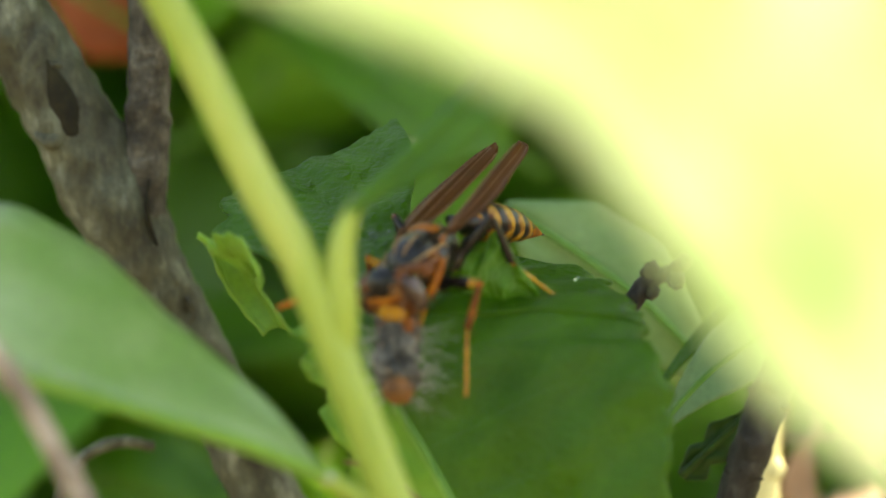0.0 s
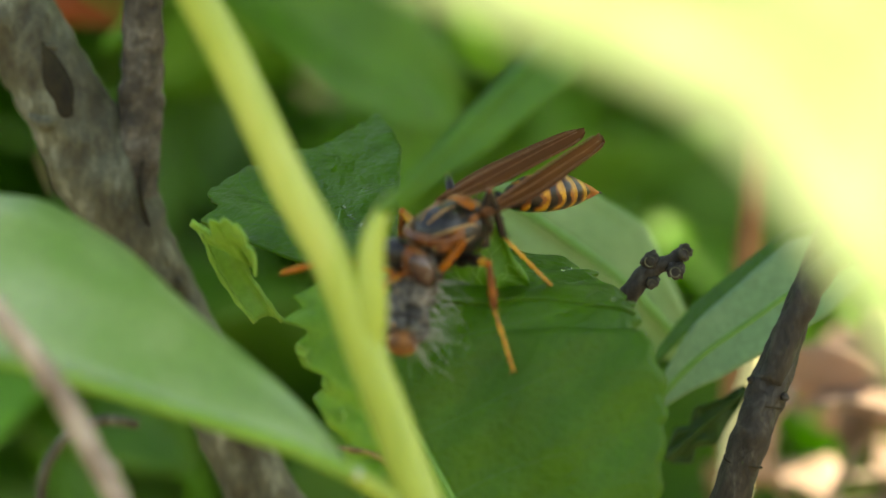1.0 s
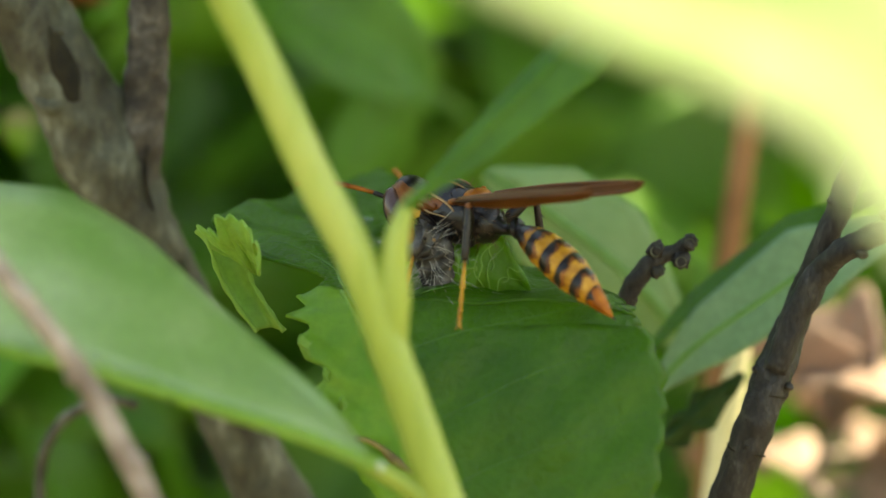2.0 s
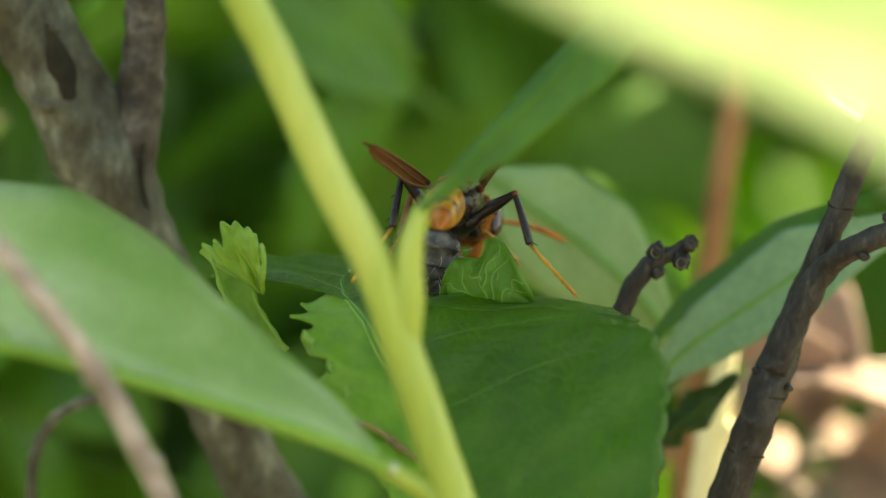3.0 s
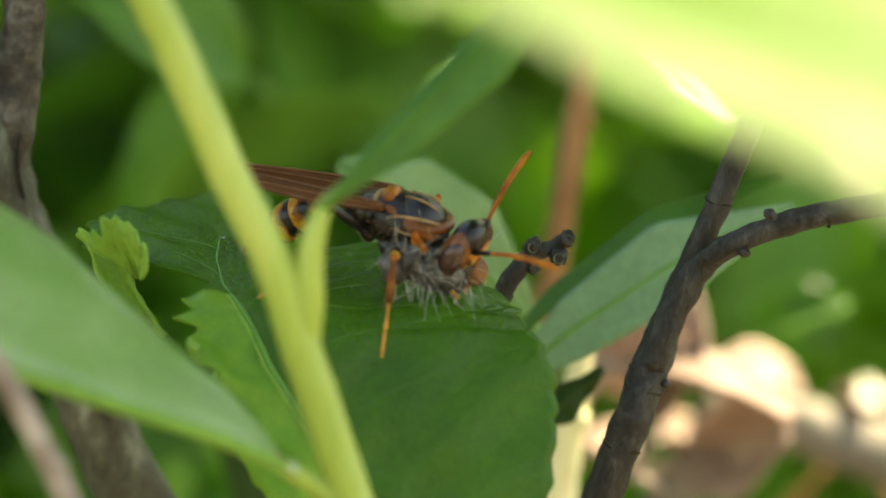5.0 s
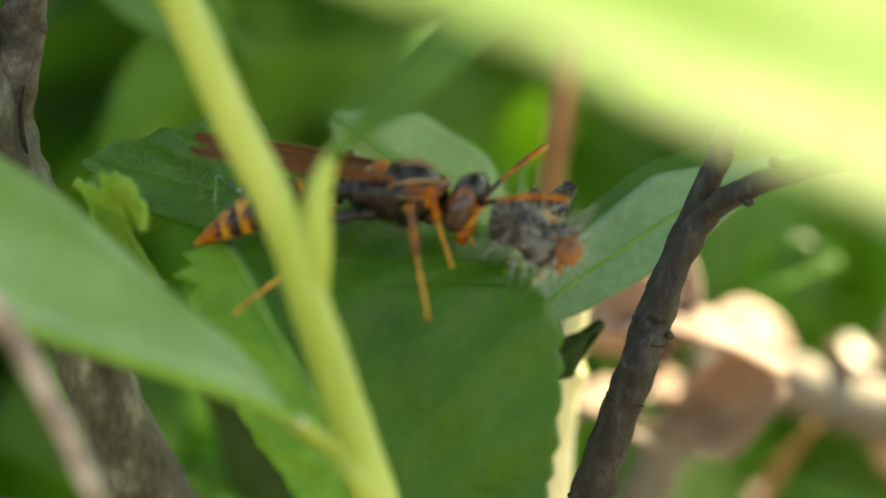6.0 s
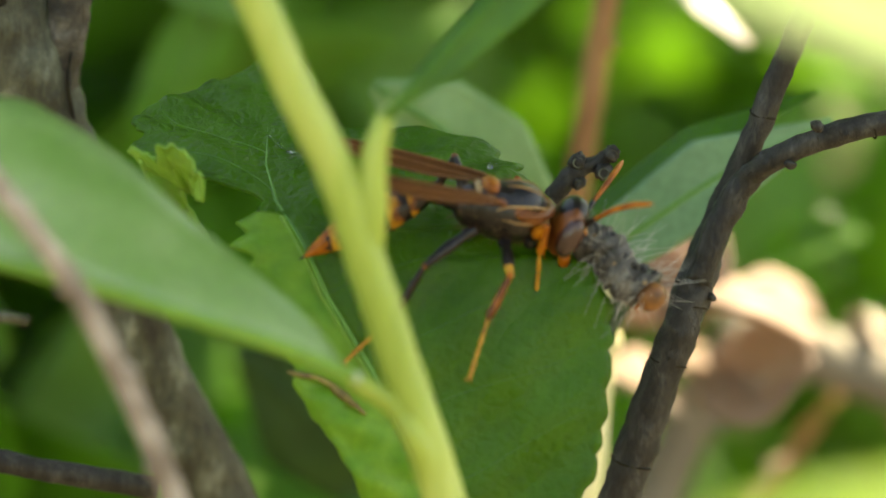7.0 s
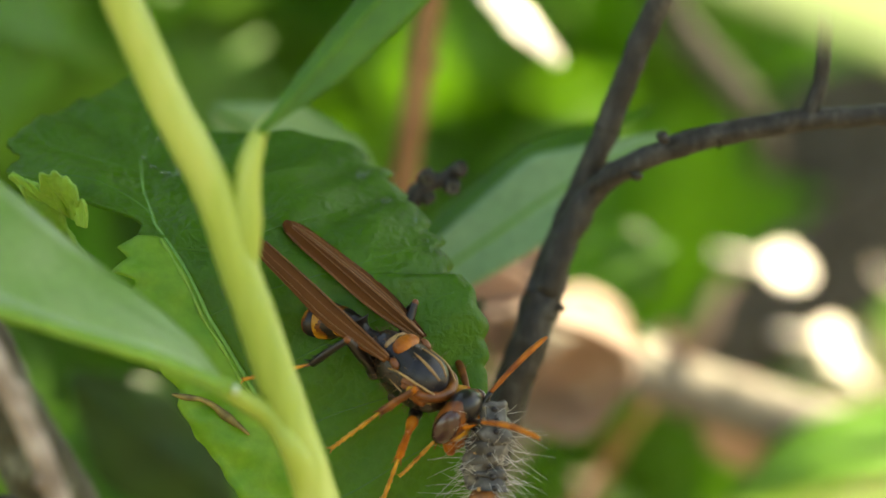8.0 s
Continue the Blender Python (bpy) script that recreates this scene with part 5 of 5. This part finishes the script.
# where the feet stand, by leg and side, in the place's millimetres
FEET = {
    ("hind", 1): [(0, 10.4, 4.3, -3.9), (0.5, 9.1, 3.2, -2.0), (0.8, 8.7, 3.3, -1.8), (1, 9.0, 1.6, -2.6), (1.2, 9.5, 0.7, -2.0), (1.5, 10.6, -5.4, -1.8), (3.3, -8.8, -1.8, -7.0), (3.5, -9.1, -1.6, -7.0), (4, -8.5, -0.1, -6.9), (4.3, -8.0, -1.0, -6.5), (4.5, -8.8, 4.3, -7.4), (4.7, -9.7, 3.7, -7.5)],
    ("mid", 1): [(0, 3.3, -4.2, -9.6), (0.5, 6.0, -4.5, -7.2), (0.8, 6.3, -4.3, -8.2), (1, 6.3, -4.9, -8.2), (1.2, 4.2, -5.5, -5.2), (1.5, 1.1, -6.7, -5.7), (1.7, 3.1, -4.9, -5.8), (8, 18.6, 1.0, -13.1)],
    ("front", 1): [(1.7, -0.3, 0.5, -6.9), (4.4, 10.1, 7.4, -5.7), (4.5, 9.9, 2.0, -4.6), (4.7, 10.2, 3.0, -4.8), (7.5, 13.0, -2.9, -14.2), (8, 11.9, -7.2, -23.7)],
    ("mid", -1): [(2.8, 4.6, 11.0, -2.2), (3, 4.8, 12.0, -3.3), (3.2, 5.2, 10.0, -3.2), (3.3, 5.4, 7.5, -6.2), (3.5, 5.6, 7.0, -7.5), (4, 7.8, 4.4, -4.5), (4.2, 7.3, 2.8, -4.0), (4.3, 8.3, 1.1, -3.0), (4.4, 3.0, 6.0, -6.0), (4.5, 4.6, 6.5, -5.2), (4.7, 2.1, -2.8, -9.5), (5.8, 6.6, -5.4, -8.1), (6, 6.7, -7.9, -8.0), (6.5, 2.7, -8.1, -13.0), (7, 6.0, -9.6, -16.0), (7.2, 6.4, -10.0, -16.3), (7.5, 5.1, -8.3, -21.1), (7.75, 5.6, -11.9, -18.7), (8, 5.7, -9.4, -20.9)],
    ("front", -1): [(4.2, 8.1, 9.0, -6.4), (4.3, 8.4, 7.6, -6.6), (4.4, 8.6, 1.8, -6.4), (4.5, 7.6, -1.0, -5.4), (4.7, 8.6, 0.3, -4.2), (5.8, 12.0, -1.1, -3.8), (6, 8.9, -2.0, -5.1), (6.5, 10.7, -2.4, -8.9), (7, 11.9, -3.0, -10.4), (7.2, 13.8, -5.7, -13.9), (7.5, 13.4, -6.7, -17.1), (7.75, 12.5, -10.9, -19.5), (8, 10.1, -9.6, -25.0)],
    ("hind", -1): [(2.8, 6.3, -0.9, -3.8), (3, 9.8, 1.1, -3.9), (3.2, 9.7, -0.9, -4.2), (3.3, 9.1, -3.5, -3.0), (3.5, 9.6, -4.2, -3.1), (3.7, 8.2, -5.3, -2.2), (4, 8.1, -3.6, -4.8), (4.2, 8.1, -5.2, -4.5), (4.3, 7.7, -6.7, -3.0), (4.4, -2.2, -5.1, -3.1), (4.5, -5.8, 2.2, -1.7), (4.7, -6.2, 1.7, -3.3), (5.8, -7.3, -2.8, -8.6), (6, -8.6, -7.1, -7.8), (6.5, -10.7, -9.0, -8.2), (7, -3.7, -5.8, -15.4), (7.2, -3.8, -7.5, -15.2), (7.5, -3.7, -6.6, -15.4), (8, -1.0, -5.3, -15.8)],
}

# pitch and swing of each antenna
FEELERS = {
    1: [(0, 0, 0), (2.8, 0, 0), (3, 25, 0), (3.3, 10, 10), (3.5, -15, 15), (3.7, -20, 15), (3.8, 5, 10), (4.2, -10, 20), (4.3, -15, 30), (4.4, 30, 40), (4.5, -40, 40), (4.7, -40, 40), (5.8, -40, 20), (6, 15, 40), (6.5, 15, 40), (7, 10, 35), (7.5, 10, 35), (8, -20, 40)],
    -1: [(0, 0, 0), (2.8, 0, 0), (3, 10, 0), (3.3, -10, 5), (3.5, -30, 10), (3.7, 10, 25), (3.8, 10, 5), (4, 10, 35), (4.2, 25, 35), (4.3, 10, 40), (4.4, -40, -10), (4.5, 0, 40), (4.7, -10, 40), (5.8, -15, 40), (7, -40, 5), (7.2, -40, 40), (7.5, -30, 0), (7.75, -30, 40), (8, -20, 30)],
}


def stance(name, y, t, body):
    """Where a foot is at t, in the wasp's own space: planted if it is known there, else in its rest stance."""
    rows = FEET[name, y]
    before, after = [r for r in rows if r[0] <= t + 0.01], [r for r in rows if r[0] >= t - 0.01]
    if before and after and after[0][0] - before[-1][0] < 1.2:
        at = Vector([np.interp(t, [r[0] for r in rows], [r[k] for r in rows]) for k in (1, 2, 3)])
        return body.inverted() @ (at * MM) / (WASP_SIZE * MM)
    return Vector(LEGS[name][1]) * Vector((1, y, 1))


def leg_pose(name, y, foot):
    """The thigh's turn and the knee's bend that bring the foot there."""
    hip, _, out, thigh, shin = LEGS[name]
    hip = Vector(hip) * Vector((1, y, 1))
    reach = foot - hip
    d = min(max(reach.length, abs(thigh - shin) + 0.4), (thigh + shin) * 0.985)
    x = reach.normalized()
    side = Vector(out) * Vector((1, y, 1))
    side = (side - x * side.dot(x)).normalized()
    a = math.acos((thigh * thigh + d * d - shin * shin) / (2 * thigh * d))
    along = x * math.cos(a) + side * math.sin(a)
    normal = x.cross(side)
    turn = Matrix((along, normal.cross(along), normal)).transposed().to_4x4()
    bend = math.acos((thigh * thigh + shin * shin - d * d) / (2 * thigh * shin))
    return Matrix.Translation(hip * MM) @ turn, pose(thigh * MM, 0, 0, 0, 0, math.degrees(bend) - 180)


def motions():
    walk(WASP, [(t, facing(*row)) for t, *row in WASP_ROWS])
    for (name, y), (leg, below) in WASP_LEGS.items():
        poses = [(t, *leg_pose(name, y, stance(name, y, t, facing(*row)))) for t, *row in WASP_ROWS]
        walk(leg, [(t, m) for t, m, _ in poses])
        for piece in below:
            walk(piece, [(t, m) for t, _, m in poses])
    walk(PREY, [(t, facing(at, ahead, (0, -0.5, 0.9))) for t, at, ahead in [
        (0, (-1.9, -5.7, -5.9), (0.12, -0.76, -0.64)),
        (0.5, (-2.0, -5.7, -5.7), (0.06, -0.83, -0.55)),
        (0.8, (-2.3, -5.6, -4.0), (0.08, -0.79, -0.61)),
        (1, (-1.7, -5.0, -2.4), (-0.17, -0.61, -0.77)),
        (1.2, (-1.5, -4.1, -0.7), (-0.12, 0.47, -0.88)),
        (1.5, (-1.9, 1.0, -2.1), (0.39, 0.44, -0.81)),
        (1.7, (-1.5, 2.5, -1.9), (0.50, 0.53, -0.69)),
        (2.8, (-1.0, 6.0, -2.9), (-0.21, 0.39, -0.90)),
        (3, (-1.8, 8.0, -3.7), (-0.13, 0.42, -0.90)),
        (3.3, (-1.4, 8.0, -4.7), (-0.31, 0.48, -0.82)),
        (3.5, (-1.5, 7.9, -5.2), (-0.40, 0.46, -0.79)),
        (3.7, (1.1, 10.1, 3.7), (-0.08, 0.73, 0.68)),
        (3.8, (-0.4, 9.9, 5.2), (-0.06, 0.73, 0.68)),
        (4, (5.4, 9.9, 2.5), (0.34, 0.71, 0.62)),
        (4.2, (7.5, 9.4, 0.9), (0.44, 0.73, 0.52)),
        (4.3, (8.2, 8.5, -0.4), (0.56, 0.70, 0.44)),
        (4.4, (7.2, 5.7, -0.6), (0.85, 0.49, 0.20)),
        (4.5, (6.5, 2.8, -1.5), (0.90, 0.20, -0.30)),
        (4.7, (6.1, 0.7, -1.7), (0.91, 0.36, -0.20)),
        (5.8, (14.8, -0.1, -1.8), (0.71, -0.70, -0.06)),
        (6, (15.5, -0.8, -2.9), (0.68, -0.72, -0.16)),
        (6.5, (15.8, -1.7, -5.9), (0.58, -0.58, -0.57)),
        (7, (18.4, -3.0, -8.2), (0.70, -0.48, -0.53)),
        (7.2, (19.9, -5.7, -12.1), (0.54, -0.50, -0.68)),
        (7.5, (20.4, -6.4, -14.8), (0.45, -0.36, -0.82)),
        (7.75, (19.1, -10.6, -19.3), (0.34, -0.37, -0.87)),
        (8, (18.3, -11.1, -21.1), (-0.07, -0.26, -0.96)),
    ]])
    # the woody shrub sways with its neighbours
    walk(SHRUB, [(t, pose(-0.0124, 0.025, -0.0416, 0, lean, 0)) for t, lean in [(0, 0.8), (1.5, 0.9), (3, 0.8), (3.5, 0.5), (4.5, 1.1), (5.8, 2.6), (6.5, 3.0), (7, 2.8), (7.5, 1.8), (8, 1.5)]])
    # the sunlit leaf in front sways a little
    walk(SUNLIT, [(t, pose(0.026, -0.14, 0.038 + rise * MM)) for t, rise in [
        (0, 1.8), (0.5, 3.8), (1, 4.8), (1.5, 5.8), (3, 5.3), (3.5, 5.7), (4.5, 6.1), (5.8, -3.2), (6.0, -3.2), (6.5, -2.6), (7, -1.2), (7.5, 1.0), (8, 0.8)
    ]])
    # the low sunlit leaf sways up into view
    walk(SUNLIT_LOW, [(t, pose(0.02, -0.14, rise * MM)) for t, rise in [
        (0, -14), (1, -9), (1.7, -8), (3, -6), (4.5, -5), (5.8, -4), (6.5, -2.4), (7, -1.8), (7.2, -1.6), (7.5, -1.8), (7.7, -2.6), (8, -4.6)
    ]])
    # the leaf nods as the wasp shifts its weight
    walk(LEAF_THING, [(t, pose(aside * MM, 0, (rise - 5) * MM, a, 0, 0.1 * a)) for t, a, aside, rise in [
        (0, 31, 2, 1.3), (0.5, 30, 1.5, 1.4), (1, 28, 0.8, 1.5), (1.5, 25, 0, 1.2), (1.7, 22, 0, 1), (2.3, 8, 0, 0.2), (2.8, 1, 0, 0), (3, 0, 0, 0), (3.5, 0, 0, 0), (4, 4, 0, 0), (4.5, 9, 0, 0), (5.2, 14, 0, 0), (5.8, 18, 0, 0), (6.5, 24, 0, 0), (7, 26, 0.3, -0.6), (7.5, 27, 1, -1), (8, 29, 1.8, -1)
    ]])
    walk(FLAP, [(t, pose(0, 0, 0, a, 0, 0)) for t, a in [
        (0, -27), (1, -26), (1.5, -24), (1.7, -22), (2.8, -12), (4.2, -13), (4.5, -11), (5.8, -8), (6.5, -10), (7, -6), (7.5, -2), (8, 0)
    ]])
    # the crumpled tip is trodden down as the wasp turns round
    walk(CURL, [(t, pose(0, 0, drop * MM, a, 0, 0)) for t, a, drop in [(0, 0, 0), (4.3, 0, 0), (4.7, -20, -0.4), (5.8, -75, -0.8), (8, -75, -0.8)]])
    for y, wing in WINGS:
        walk(wing, [(t, pose(-0.0012, 0.00175 * y, 0.00135, roll * y, lift, -spread * y)) for t, lift, spread, roll in [
            (0, 1, -5, 18), (0.5, 3, -7, 18), (0.8, -2, -9, 18), (1, 1, -6, 18), (1.2, 2, -10, 18), (1.5, 11, 3, 18), (1.7, 16, 2, 18), (2.8, 14, 4, 62), (3, 5, 8, 60), (3.2, 4, 6, 45), (3.3, 1, 7, 18), (3.5, -3, 9, 18), (3.7, 14, 13, 18), (3.8, 14, 14, 18), (4, 6, 8, 18), (4.2, 5, 8, 18), (4.3, -1, 9, 18), (4.4, 2, 2, 18), (4.5, -21, -4, 18), (4.7, -13, -5, 18), (5.8, -6, -16, 18), (6, 6, 1, 18), (6.5, -4, -2, 18), (7, 1, 3, 18), (7.2, -5, 1, 18), (7.5, -4, 4, 18), (7.75, -3, -4, 18), (8, -3, -3, 18)
        ]])
    walk(HEAD, [(t, pose(0.0034, 0, 0.0003, *turn)) for t, *turn in [
        (0, -1, 7, 2), (0.5, -2, 7, -7), (0.8, 0, 26, 2), (1, 0, 24, -0), (1.2, 0, 29, -0), (1.5, 0, 30, 0), (1.7, 0, 28, -1), (2.8, 0, 30, -10), (3, 0, 31, -14), (3.2, 0, 33, -19), (3.3, 0, 35, -20), (3.5, 0, 37, -24), (3.7, 1, 23, -20), (3.8, -0, 26, -22), (4, 7, 30, -23), (4.2, 17, 23, -21), (4.3, 23, 20, -19), (4.4, 15, 30, 0), (4.5, 10, 24, 24), (4.7, 14, 18, 8), (5.8, 19, 12, -17), (6, 18, 23, -11), (6.5, 13, 16, -4), (7, 6, 12, -3), (7.2, 4, 7, -6), (7.5, 3, 6, -3), (7.75, -1, 6, 1), (8, -3, 0, 6)
    ]])
    walk(ABDOMEN, [(t, pose(-0.005, 0, 0, 0, *turn)) for t, *turn in [
        (0, -26, -6), (0.5, -18, -9), (0.8, -17, -9), (1, -13, 0), (1.2, -21, 1), (1.5, -15, 0), (1.7, -23, 4), (2.8, -2, 6), (3, -11, 4), (3.2, -18, 5), (3.3, -22, 3), (3.5, -23, 0), (3.7, -18, 5), (3.8, -32, 1), (4, -23, 1), (4.2, -19, -0), (4.3, -20, 3), (4.4, -50, 15), (4.5, -86, 2), (4.7, -53, -20), (5.8, -34, 9), (6, -20, 5), (6.5, -37, 2), (7, -33, 2), (7.2, -53, -3), (7.5, -58, -0), (7.75, -39, 6), (8, -45, 1)
    ]])
    for y, antenna in ANTENNAE:
        walk(antenna, [(t, pose(0.00175, 0.0005 * y, 0.0004, 0, *turn)) for t, *turn in FEELERS[y]])


motions()
